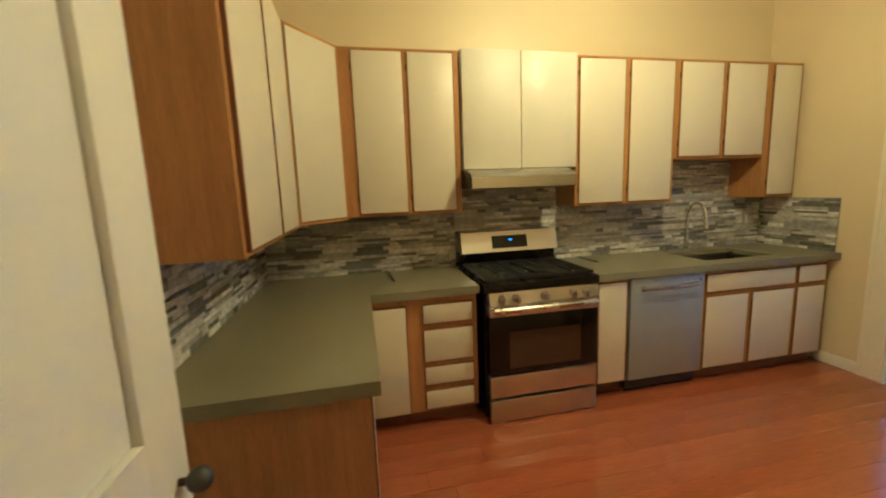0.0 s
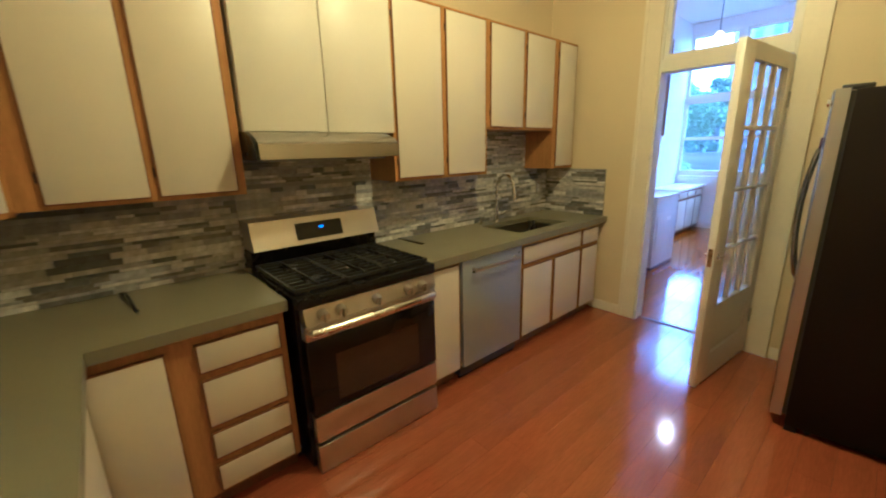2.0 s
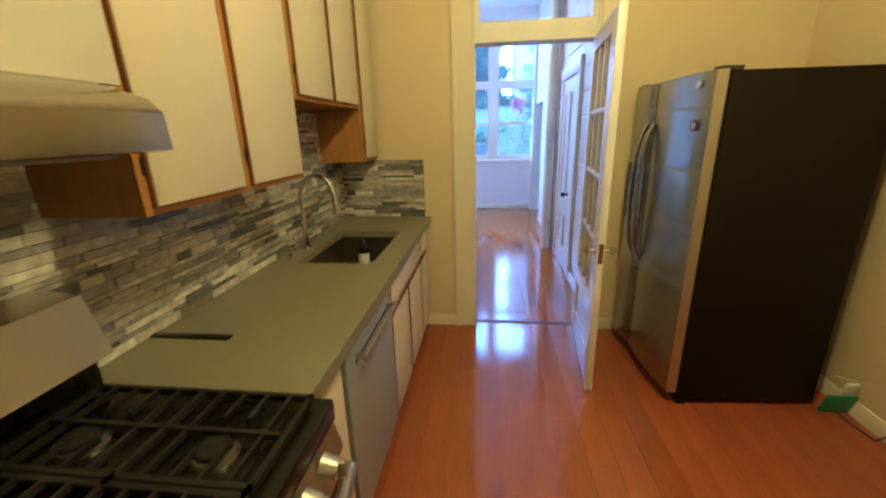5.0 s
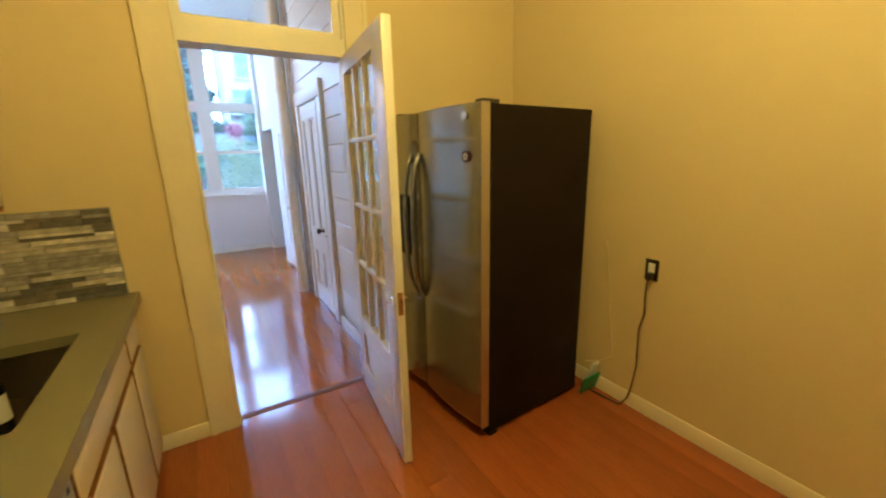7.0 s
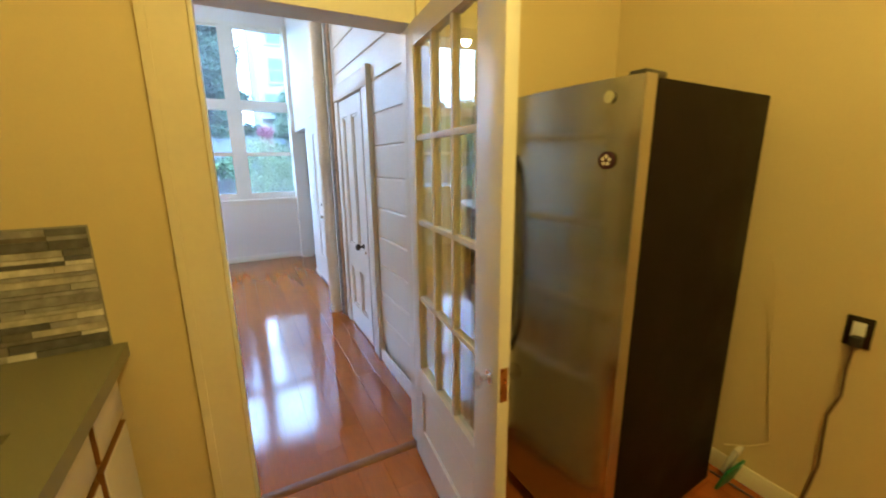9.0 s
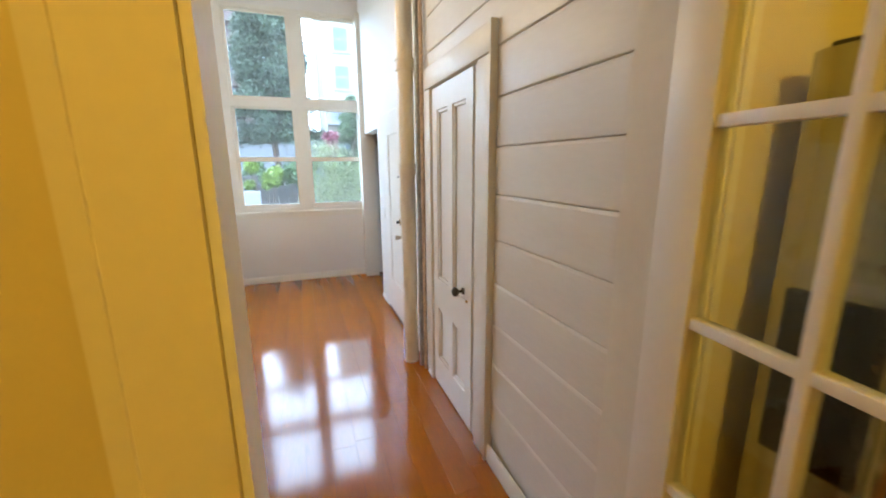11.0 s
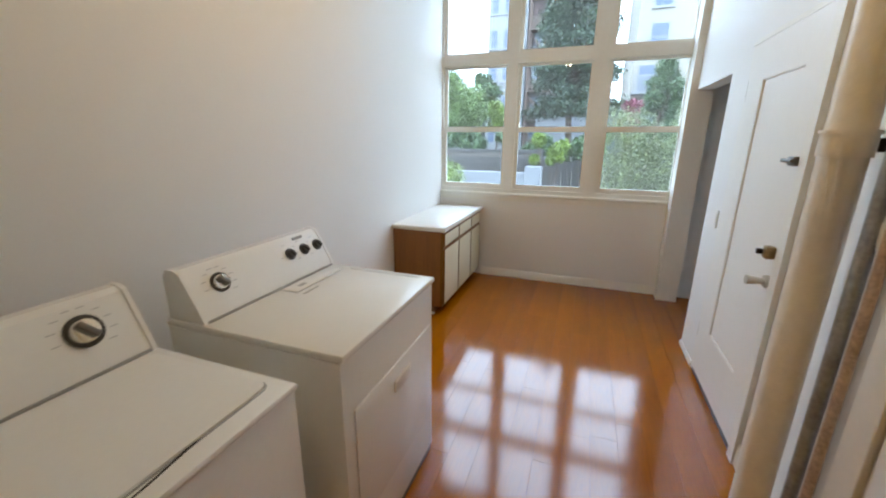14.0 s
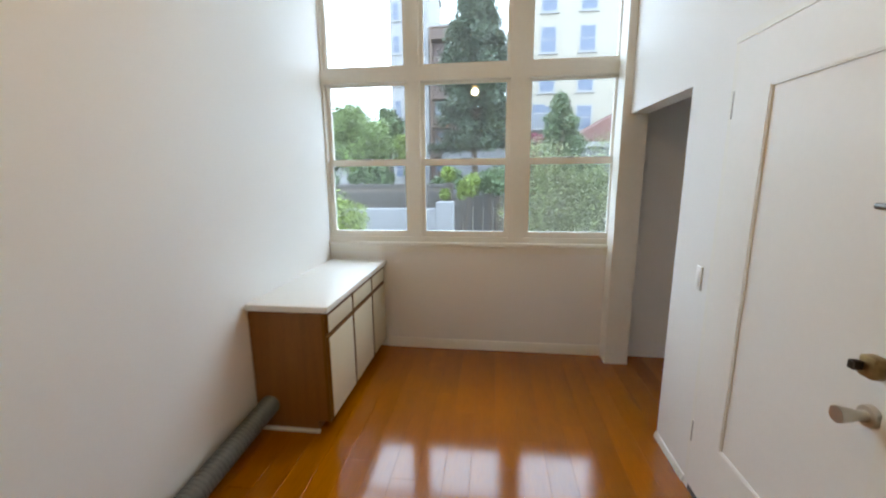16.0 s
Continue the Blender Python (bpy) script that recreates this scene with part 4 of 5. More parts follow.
for a in ((DX0, 0.012, DX0 + 0.095, 2.02), (DX1 - 0.09, 0.012, DX1, 2.02), (5.275, 0.215, 5.355, 0.59), (5.275, 0.80, 5.355, 1.885)):
    bx(bm, a[0], 0.922, a[1], a[2], F, a[3])
for a in ((0.012, 0.215), (0.59, 0.80), (1.885, 2.02)):
    bx(bm, DX0 + 0.095, 0.922, a[0], DX1 - 0.09, F, a[1])
part("frame", bm, M_DOOR, d)
for a, b, za, zb in P:
    pn = part("panel", B(a, 0.922, za, b, 0.930, zb), M_DOOR, d)
    bm = bmesh.new()
    for q in ((a, za, b, za + 0.02), (a, zb - 0.02, b, zb), (a, za + 0.02, a + 0.02, zb - 0.02), (b - 0.02, za + 0.02, b, zb - 0.02)):
        bx(bm, q[0], 0.9295, q[1], q[2], 0.9425, q[3], bev=0.004)
    part("panel_mould", bm, M_DOOR, pn)
k = part("door_knob", C((5.108, F, 0.845), (5.108, F + 0.04, 0.845), 0.009), M_BRONZE, d)
bm = bmesh.new()
bmesh.ops.create_uvsphere(bm, u_segments=16, v_segments=10, radius=0.027, matrix=Matrix.Translation((5.108, F + 0.050, 0.845)) @ Matrix.Diagonal((1, 0.75, 1, 1)))
part("knob_ball", bm, M_DARKP, k, "black porcelain knob")
part("rose", C((5.108, F - 0.001, 0.845), (5.108, F + 0.006, 0.845), 0.02), M_BRONZE, k)
part("keeper", C((5.052, F, 0.80), (5.052, F + 0.008, 0.80), 0.008), M_BRASS, d)
bm = bmesh.new()
for a, b in ((4.780, 4.925), (5.650, 5.755)):
    bx(bm, a, 0.9215, 0, b, 0.962, 2.028, bev=0.004)
bx(bm, 4.927, 0.9217, 0, 4.990, 0.940, 2.028)
bx(bm, 4.780, 0.9215, 2.030, 5.755, 0.968, 2.155, bev=0.004)
bx(bm, 4.766, 0.9215, 0, 4.779, 0.972, 2.16, bev=0.003)
structure("door_casing", bm, M_TRIM, "thick old white casing round the closet door", "trim")

# entry door
M_OLDBRASS = mat("dull_brass", (0.30, 0.20, 0.09), 0.42, 0.9, var=0.35, scale=40)
M_HINGE = mat("worn_painted_hinge", (0.30, 0.27, 0.22), 0.4, 0.4, var=0.2, scale=40)
d = thing("entry_door", "white single-panel entry door with brass and steel locks", "door", (6.88, 0.93, 0))
EX0, EX1, F = 6.462, 7.268, 0.938
bm = bmesh.new()
for a in ((EX0, 0.045, 6.612, 2.04), (7.058, 0.045, EX1, 2.04)):
    bx(bm, a[0], 0.9215, a[1], a[2], F, a[3])
for a in ((0.045, 0.372), (1.843, 2.04)):
    bx(bm, 6.612, 0.9215, a[0], 7.058, F, a[1])
part("frame", bm, M_DOOR, d)
part("panel", B(6.612, 0.9215, 0.372, 7.058, 0.929, 1.843), M_DOOR, d)
bm = bmesh.new()
for q in ((6.612, 0.372, 7.058, 0.379), (6.612, 1.836, 7.058, 1.843), (6.612, 0.379, 6.619, 1.836), (7.051, 0.379, 7.058, 1.836)):
    bx(bm, q[0], 0.9285, q[1], q[2], 0.9355, q[3])
part("panel_mould", bm, M_DOOR, d)
part("sweep", B(EX0, 0.9217, 0.006, EX1, 0.932, 0.0445), M_DARKP, d, "dark worn door sweep")
part("rose", C((6.490, F, 0.922), (6.490, F + 0.014, 0.922), 0.030, 0.027), M_STEEL, d)
k = part("door_knob", C((6.490, F + 0.014, 0.922), (6.490, F + 0.05, 0.922), 0.014), M_STEEL, d, "satin steel knob")
part("knob_ball", C((6.490, F + 0.045, 0.922), (6.490, F + 0.082, 0.922), 0.017, 0.022), M_STEEL, k)
k = part("deadbolt", B(6.466, F, 1.028, 6.513, F + 0.04, 1.086, bev=0.01), M_OLDBRASS, d, "dull brass rim deadbolt")
part("thumb_turn", B(6.487, F + 0.042, 1.046, 6.508, F + 0.066, 1.070, bev=0.004), M_BRONZE, k)
k = part("slide_bolt", B(6.464, F, 1.432, 6.52, F + 0.024, 1.470, bev=0.006), M_DIAL, d, "dark steel slide bolt")
part("bolt_rod", C((6.464, F + 0.026, 1.452), (6.555, F + 0.026, 1.452), 0.008), M_DIAL, k)
for z in (0.31, 1.806):
    part("hinge", B(EX1 + 0.002, 0.9215, z - 0.055, EX1 + 0.026, 0.9325, z + 0.055, bev=0.002), M_HINGE, d)
bm = bmesh.new()
bx(bm, 6.395, 0.9208, 0, 6.458, 0.945, 2.045)
bx(bm, EX1 + 0.004, 0.9208, 0, EX1 + 0.045, 0.928, 2.045)
bx(bm, 6.395, 0.9208, 2.046, EX1 + 0.045, 0.933, 2.07)
structure("door_casing", bm, M_TRIM, "thin white casing round the entry door", "trim")
outlet("light_switch", "white light switch plate on the white wall", 7.40, 0.92, 1.042, "y+", 0.05, 0.115)

# opening by the window: white jamb lining
bm = bmesh.new()
bx(bm, 8.575, 0.795, 0, 8.728, 0.9755, 3.42)
structure("window_post", bm, M_TRIM, "white post between the opening and the window", "trim")

# pipes
def pipe(label, x, y, r, z1, joints, m):
    c = thing("pipe", label, "pipe", (x, y, 0))
    part("run", C((x, y, 0), (x, y, z1), r, seg=24), m, c)
    for z in joints:
        j = part("coupling", C((x, y, z - 0.035), (x, y, z + 0.035), r * 1.14, seg=24), m, c)
        part("bead", C((x, y, z + 0.03), (x, y, z + 0.042), r * 1.22, seg=24), m, j)
        part("bracket", B(x - 0.012, 0.921, z - 0.02, x + 0.012, y - r * 0.9, z + 0.02), M_BRONZE, j, "dark wall bracket")
    return c


M_PIPE = mat("old_cream_pipe_paint", (0.77, 0.72, 0.63), 0.4, var=0.08, scale=8, bump=0.15, bscale=30)
pipe("fat cream painted drain pipe against the white wall", 5.985, 1.03, 0.058, LC - 0.001, (1.52, 2.23), M_PIPE)
M_BARE = mat("worn_grey_pipe", (0.34, 0.37, 0.40), 0.4, 0.3, var=0.35, scale=14, bump=0.2, bscale=60)
M_RUST = mat("rusty_painted_pipe", (0.50, 0.37, 0.27), 0.6, var=0.5, scale=10, bump=0.3, bscale=70)
pipe("thin worn grey water pipe beside the closet door", 5.875, 0.972, 0.020, LC - 0.001, (), M_BARE)
pipe("thin rusty gas pipe with flaking paint", 5.815, 0.962, 0.014, LC - 0.001, (), M_RUST)
for z in (1.28, 1.93):
    outlet("junction_box", "small white junction box between the pipes", 5.845, 0.955, z, "y+", 0.06, 0.10)

# ---- windows ----
def sash_window(y0, y1):
    w = thing("window", "tall white wooden double-hung window with a fixed light above", "window", (8.77, (y0 + y1) / 2, 1.0), "windows over the garden")
    g = 0.035
    def ring(name, x0, x1, za, zb, rails):
        bm = bmesh.new()
        bx(bm, x0, y0, za, x1, y0 + g, zb)
        bx(bm, x0, y1 - g, za, x1, y1, zb)
        bx(bm, x0, y0 + g, za, x1, y1 - g, za + rails[0])
        bx(bm, x0, y0 + g, zb - rails[1], x1, y1 - g, zb)
        s = part(name, bm, M_TRIM, w)
        pane = part("pane", B((x0 + x1) / 2 - 0.002, y0 + g, za + rails[0], (x0 + x1) / 2 + 0.002, y1 - g, zb - rails[1]), M_WINDOW, s)
        pane.visible_shadow = False
        return s
    s = ring("lower_sash", 8.757, 8.787, 1.008, 1.657, (0.05, 0.047))
    part("latch", B(8.750, (y0 + y1) / 2 - 0.03, 1.657, 8.785, (y0 + y1) / 2 + 0.03, 1.670), M_GREYP, s, "small grey sash latch")
    ring("upper_sash", 8.790, 8.820, 1.615, 2.277, (0.05, 0.022))
    ring("fixed_light", 8.770, 8.800, 2.375, 3.385, (0.03, 0.03))
    return w


for a, b in ((0.945, 1.640), (1.770, 2.503), (2.600, 3.308)):
    sash_window(a, b)
bm = bmesh.new()
for y0, y1 in ((0.921, 0.945), (1.640, 1.770), (2.503, 2.600), (3.308, 3.324)):
    bx(bm, 8.738, y0, 0.965, 8.86, y1, 3.42)
bx(bm, 8.736, 0.921, 2.275, 8.862, 3.324, 2.375)
bx(bm, 8.736, 0.921, 3.385, 8.862, 3.324, 3.4295)
bx(bm, 8.740, 0.921, 0.965, 8.858, 3.324, 1.008)
structure("window_frame", bm, M_TRIM, "white wooden mullions between the windows", "window")
bm = B(8.700, 0.93, 0.935, 8.87, 3.324, 0.965, bev=0.005)
bx(bm, 8.716, 0.94, 0.88, 8.7295, 3.32, 0.935)
structure("window_sill", bm, M_TRIM, "white window sill and apron", "window")

# ---- lamps ----
def shade_mesh(x, y, z, prof):
    bm = bmesh.new()
    rings = [[bm.verts.new((x + r * math.cos(2 * math.pi * k / 28), y + r * math.sin(2 * math.pi * k / 28), z + h)) for k in range(28)] for r, h in prof]
    for a, b in zip(rings, rings[1:]):
        for k in range(28):
            bm.faces.new((a[k], a[(k + 1) % 28], b[(k + 1) % 28], b[k]))
    return bm


x, y, z = 1.656, 1.317, 2.92
c = thing("ceiling_lamp", "warm glowing glass ceiling lamp on a brass stem", "lamp", (x, y, z + 0.1))
part("canopy", C((x, y, KC - 0.03), (x, y, KC), 0.06), M_BRASS, c)
part("stem", C((x, y, z + 0.13), (x, y, KC - 0.03), 0.01), M_BRASS, c)
part("shade", shade_mesh(x, y, z, [(0.015, 0.13), (0.035, 0.12), (0.05, 0.095), (0.045, 0.09)]), M_LAMP, c, "frosted amber glass shade")
x, y, z = 6.10, 2.18, 2.72
c = thing("pendant_lamp", "small glowing pendant lamp on a thin black cord", "lamp", (x, y, z))
part("canopy", C((x, y, LC - 0.02), (x, y, LC), 0.05), M_PLAST, c)
part("cord", C((x, y, z + 0.10), (x, y, LC - 0.02), 0.0045, seg=8), M_DARKP, c, "thin black hanging cord")
part("socket", C((x, y, z + 0.06), (x, y, z + 0.11), 0.018), M_PLAST, c)
part("shade", shade_mesh(x, y, z, [(0.02, 0.10), (0.04, 0.085), (0.05, 0.065), (0.045, 0.06)]), M_LAMP, c, "frosted amber glass shade")

# ---- the garden and the houses beyond ----
M_EARTH = mat("garden_earth", (0.09, 0.085, 0.05), 0.95, var=0.4, scale=0.8, bump=0.4, bscale=9)
structure("ground", B(8.9, -300, -1.1, 700, 300, -0.9), M_EARTH, "overgrown garden ground reaching to the horizon", "ground")
M_BARK = mat("tree_bark", (0.07, 0.05, 0.035), 0.9, var=0.3, scale=6, bump=0.5, bscale=20, stretch=(2, 2, 0.4))


def leaf_mat(name, col):
    m = mat(name, col, 0.55, var=0.35, scale=1.5)
    n, l = m.node_tree.nodes, m.node_tree.links
    geo, mr, vm = n.new("ShaderNodeNewGeometry"), n.new("ShaderNodeMapRange"), n.new("ShaderNodeVectorMath")
    mr.inputs[3].default_value, mr.inputs[4].default_value = 0.45, 1.6
    l.new(geo.outputs["Random Per Island"], mr.inputs[0])
    vm.operation = "SCALE"
    b = n["Principled BSDF"]
    old = b.inputs["Base Color"].links[0].from_socket
    l.new(old, vm.inputs[0])
    l.new(mr.outputs[0], vm.inputs["Scale"])
    l.new(vm.outputs[0], b.inputs["Base Color"])
    return m


M_LIGHTLEAF = leaf_mat("light_green_leaves", (0.09, 0.14, 0.035))
M_LIMELEAF = leaf_mat("lime_green_leaves", (0.11, 0.16, 0.022))
M_MIDLEAF = leaf_mat("mid_green_leaves", (0.045, 0.08, 0.028))
M_DARKLEAF = leaf_mat("dark_conifer_needles", (0.026, 0.046, 0.022))
M_ROSELEAF = leaf_mat("pale_rose_leaves", (0.11, 0.13, 0.05))
M_REDLEAF = leaf_mat("dark_red_leaves", (0.13, 0.02, 0.035))


def leaves(centres, size, rng, droop=0.0):
    """Small bent four-sided leaves at the given centres, as verts and faces."""
    n = len(centres)
    a = rng.normal(size=(n, 3))
    a[:, 2] -= droop
    a /= np.linalg.norm(a, axis=1)[:, None]
    b = np.cross(a, rng.normal(size=(n, 3)))
    b /= np.linalg.norm(b, axis=1)[:, None]
    s = size * rng.uniform(0.6, 1.3, (n, 1))
    c = np.asarray(centres)
    quad = np.stack([c - a * s, c + b * s * 0.45, c + a * s, c - b * s * 0.45], 1)
    return quad.reshape(-1, 3), np.arange(4 * n).reshape(n, 4)


def crown_ob(name, pts, size, rng, material, parent, droop=0.0):
    v, fc = leaves(pts, size, rng, droop)
    me = bpy.data.meshes.new(name)
    me.from_pydata(v.tolist(), [], fc.tolist())
    me.materials.append(material)
    ob = new(name, me)
    ob.parent = parent
    return ob


def tree(label, x, y, h, spread, low, material, seed, n=5000, size=0.12, conifer=False, group=""):
    """A tree: tapered trunk, limbs that leave it, and leaves gathered along the limbs."""
    rng = np.random.default_rng(seed)
    c = thing("tree", label, "tree", (0, 0, 0), group)
    c.location = (x, y, -0.9)
    tr = spread * 0.07 + 0.05
    bends = [(0.12 * math.sin(k * 1.7 + seed), 0.12 * math.cos(k * 1.3 + seed), h * k / 8) for k in range(9)]
    bm = tube(bmesh.new(), bends, [tr * (1 - 0.11 * k) for k in range(9)], 10)
    k = 190 if conifer and n > 50000 else 40 if conifer else 26
    pts = []
    for i in range(k):
        u = (i + rng.uniform()) / k
        z = low + (h - low) * (u if conifer else u ** 0.8 * 0.75)
        ang = rng.uniform(0, 2 * math.pi)
        r = spread * ((1 - u) ** 0.75 * rng.uniform(0.55, 1.2) + 0.06 if conifer else rng.uniform(0.55, 1.05) * math.sin(math.pi * min(0.95, 0.25 + 0.7 * u)))
        rise = -0.12 * r if conifer else rng.uniform(0.2, 0.6) * r + 0.2
        tip = np.array([r * math.cos(ang), r * math.sin(ang), min(h, z + rise)])
        root = np.array([0, 0, max(0.2, z - 0.2 * r)])
        mid = (root + tip) / 2 + np.array([0, 0, 0.1 * r])
        tube(bm, [tuple(root), tuple(mid), tuple(tip)], [tr * 0.35 * (1 - 0.6 * u) + 0.01, tr * 0.22 + 0.006, 0.008], 6)
        m = n // k
        t = rng.uniform(0.2, 1.05, m)[:, None] ** 0.7
        along = root * (1 - t) ** 2 + 2 * mid * t * (1 - t) + tip * t ** 2
        fuzz = rng.normal(size=(m, 3)) * (spread * (0.085 if conifer else 0.15)) * np.array([1, 1, 0.8 if not conifer else 0.9])
        pts.append(along + fuzz)
    part("trunk", bm, M_BARK, c)
    crown_ob("crown", np.concatenate(pts), size, rng, material, c, 0.6 if conifer else 0.2)
    return c


def bush(label, x, y, z0, w, d, h, material, seed, n=2500, size=0.05, lumps=14):
    """A shrub: thin stems from the ground, leaves in uneven lumps."""
    rng = np.random.default_rng(seed)
    c = thing("bush", label, "bush", (0, 0, 0))
    c.location = (x, y, -0.9)
    bm, pts = bmesh.new(), []
    for i in range(lumps):
        px, py, pz = rng.uniform(-w / 2, w / 2), rng.uniform(-d / 2, d / 2), (z0 + 0.9) + rng.uniform(0.1, 1) * (h - z0)
        tube(bm, [(px * 0.25, py * 0.25, 0), (px * 0.7, py * 0.7, pz * 0.55), (px, py, pz)], [0.02, 0.013, 0.005], 5)
        m = n // lumps
        r = 0.16 * (w + h - z0) * rng.uniform(0.6, 1.2)
        q = rng.normal(size=(m, 3))
        q /= np.linalg.norm(q, axis=1)[:, None]
        pts.append(np.array([px, py, pz]) + q * r * rng.uniform(0.3, 1.0, (m, 1)) ** 0.6)
    part("stems", bm, M_BARK, c)
    crown_ob("foliage", np.concatenate(pts), size, rng, material, c)
    return c


tree("tall dark conifer with a bare lower trunk", 30.0, 2.95, 14.6, 2.5, 4.3, M_DARKLEAF, 3, 170000, 0.085, True)
tree("light green tree behind the fence", 23.0, 8.1, 5.7, 1.7, 2.2, M_LIGHTLEAF, 5, 34000, 0.06)
tree("dark slender tree beside the light green one", 27.0, 7.6, 6.4, 1.0, 3.0, M_MIDLEAF, 6, 14000, 0.075)
tree("small lime green tree before the pale building", 25.0, 6.3, 4.4, 0.55, 2.9, M_LIMELEAF, 10, 7000, 0.06)
tree("dense green conifer below the beige building", 22.0, -0.75, 5.35, 1.3, 2.2, M_MIDLEAF, 7, 40000, 0.05, True)
tree("dark green tree at the edge of the garden", 36.0, 15.0, 7.5, 3.0, 2.5, M_MIDLEAF, 8, 9000, 0.14)
tree("mid green tree in the far gardens", 34.0, -8.5, 6.0, 2.2, 2.5, M_MIDLEAF, 9, 9000, 0.14)
bush("bright yellow-green shrub close to the window", 11.6, 4.42, -0.3, 0.5, 0.6, 1.2, M_LIMELEAF, 11, 7000, 0.036)
bush("pale green climbing rose close to the window", 11.3, 0.78, 0.1, 0.9, 1.30, 1.90, M_ROSELEAF, 12, 20000, 0.022, 34)
bush("yellow-green fern over the fence", 16.4, 2.85, 0.9, 0.6, 0.8, 1.6, M_LIMELEAF, 13, 6000, 0.05)
bush("green shrub over the fence", 16.6, 1.85, 0.9, 0.7, 1.2, 1.6, M_MIDLEAF, 14, 9000, 0.045)
bush("green ivy along the wall", 18.8, 6.6, 1.1, 1.0, 4.6, 1.7, M_MIDLEAF, 15, 9000, 0.05, 20)
bush("dark red leaved shrub", 20.0, 0.58, 1.7, 0.4, 0.4, 2.75, M_REDLEAF, 16, 2200, 0.06)
bush("green hedge across the gardens", 24.0, 0.5, 0.2, 1.5, 12.0, 1.7, M_MIDLEAF, 17, 9000, 0.10, 30)

M_FENCE = mat("weathered_fence_wood", (0.05, 0.045, 0.04), 0.85, var=0.3, scale=3, bump=0.3, bscale=18, stretch=(4, 4, 0.6), piece=0.18)
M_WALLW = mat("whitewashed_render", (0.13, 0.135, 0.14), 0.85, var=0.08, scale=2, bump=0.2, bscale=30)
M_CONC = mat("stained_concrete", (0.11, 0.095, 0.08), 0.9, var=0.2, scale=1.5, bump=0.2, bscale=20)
c = thing("fence", "weathered grey board fence at the end of the garden", "fence", (17.4, 1.5, -0.9))
for k in range(22):
    y = -3.4 + k * 0.31
    part("board", B(17.40, y, -0.9, 17.425, y + 0.29, 0.92 + 0.04 * math.sin(k * 2.3)), M_FENCE, c)
for z in (-0.4, 0.55):
    part("rail", B(17.43, -3.45, z, 17.48, 3.45, z + 0.09), M_FENCE, c)
for k in range(4):
    part("post", B(17.43, -3.4 + 2.2 * k, -0.9, 17.53, -3.3 + 2.2 * k, 1.0), M_FENCE, c)
part("end_post", B(17.38, 3.08, -0.9, 17.55, 3.34, 1.27), M_FENCE, c, "thick weathered end post")
c = thing("garden_wall", "brown boarded wall with a pale cap", "wall", (18.0, 7.0, -0.9))
part("face", B(18.0, 3.15, -0.9, 18.2, 12.0, 1.12), M_CONC, c)
part("cap", B(17.95, 3.12, 1.12, 18.25, 12.05, 1.23), M_FENCE, c)
for k in range(6):
    part("board", B(17.97, 3.15, -0.2 + k * 0.2, 18.0, 12.0, -0.02 + k * 0.2), M_FENCE, c)
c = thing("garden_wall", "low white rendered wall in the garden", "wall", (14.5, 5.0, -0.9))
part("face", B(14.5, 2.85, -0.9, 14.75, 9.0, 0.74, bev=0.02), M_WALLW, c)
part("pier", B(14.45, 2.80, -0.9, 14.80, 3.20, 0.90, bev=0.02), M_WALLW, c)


def house(label, x0, y0, x1, y1, z1, material, cols, rows, zf, win_w, win_h, roof=0.0, bay=None):
    """A house whose west front faces the garden; windows are set into it with frames and sills."""
    c = thing("house", label, "building", (x0, (y0 + y1) / 2, -0.9))
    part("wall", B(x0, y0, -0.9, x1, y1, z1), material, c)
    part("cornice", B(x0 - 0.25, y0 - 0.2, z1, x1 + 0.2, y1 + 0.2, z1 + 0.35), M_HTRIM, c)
    if roof:
        part("roof", prism(bmesh.new(), [(y0 - 0.3, z1 + 0.35), (y1 + 0.3, z1 + 0.35), ((y0 + y1) / 2, z1 + 0.35 + roof)], "x", x0 - 0.3, x1 + 0.3), M_ROOF, c, "red-brown roof")
    for i in range(cols):
        for j in range(rows):
            yc = y0 + (y1 - y0) * (i + 0.5) / cols
            zb = zf + j * 3.0
            if zb + win_h > z1 - 0.2:
                continue
            w = part("window", B(x0 - 0.05, yc - win_w / 2, zb, x0 - 0.002, yc + win_w / 2, zb + win_h), M_HTRIM, c)
            part("pane", B(x0 - 0.065, yc - win_w / 2 + 0.1, zb + 0.1, x0 - 0.05, yc + win_w / 2 - 0.1, zb + win_h / 2 - 0.04), M_HGLASS, w)
            part("pane", B(x0 - 0.060, yc - win_w / 2 + 0.1, zb + win_h / 2 + 0.04, x0 - 0.05, yc + win_w / 2 - 0.1, zb + win_h - 0.1), M_HGLASS, w)
            part("sill", B(x0 - 0.15, yc - win_w / 2 - 0.1, zb - 0.1, x0, yc + win_w / 2 + 0.1, zb), M_HTRIM, w)
    return c


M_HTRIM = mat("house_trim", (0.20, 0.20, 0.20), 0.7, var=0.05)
# the sky's blue reflection is put into this glass's base colour
M_HGLASS = mat("sky_tinted_house_glass", (0.055, 0.08, 0.12), 0.25, var=0.1)
M_ROOF = mat("red_roof_shingle", (0.13, 0.06, 0.05), 0.85, var=0.2, scale=2)
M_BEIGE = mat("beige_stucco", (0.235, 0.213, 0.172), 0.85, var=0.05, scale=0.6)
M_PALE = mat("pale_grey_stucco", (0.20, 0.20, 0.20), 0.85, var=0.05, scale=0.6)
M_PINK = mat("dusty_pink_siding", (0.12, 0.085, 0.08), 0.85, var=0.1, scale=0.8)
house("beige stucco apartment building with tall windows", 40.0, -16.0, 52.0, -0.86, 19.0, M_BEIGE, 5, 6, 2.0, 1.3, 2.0)
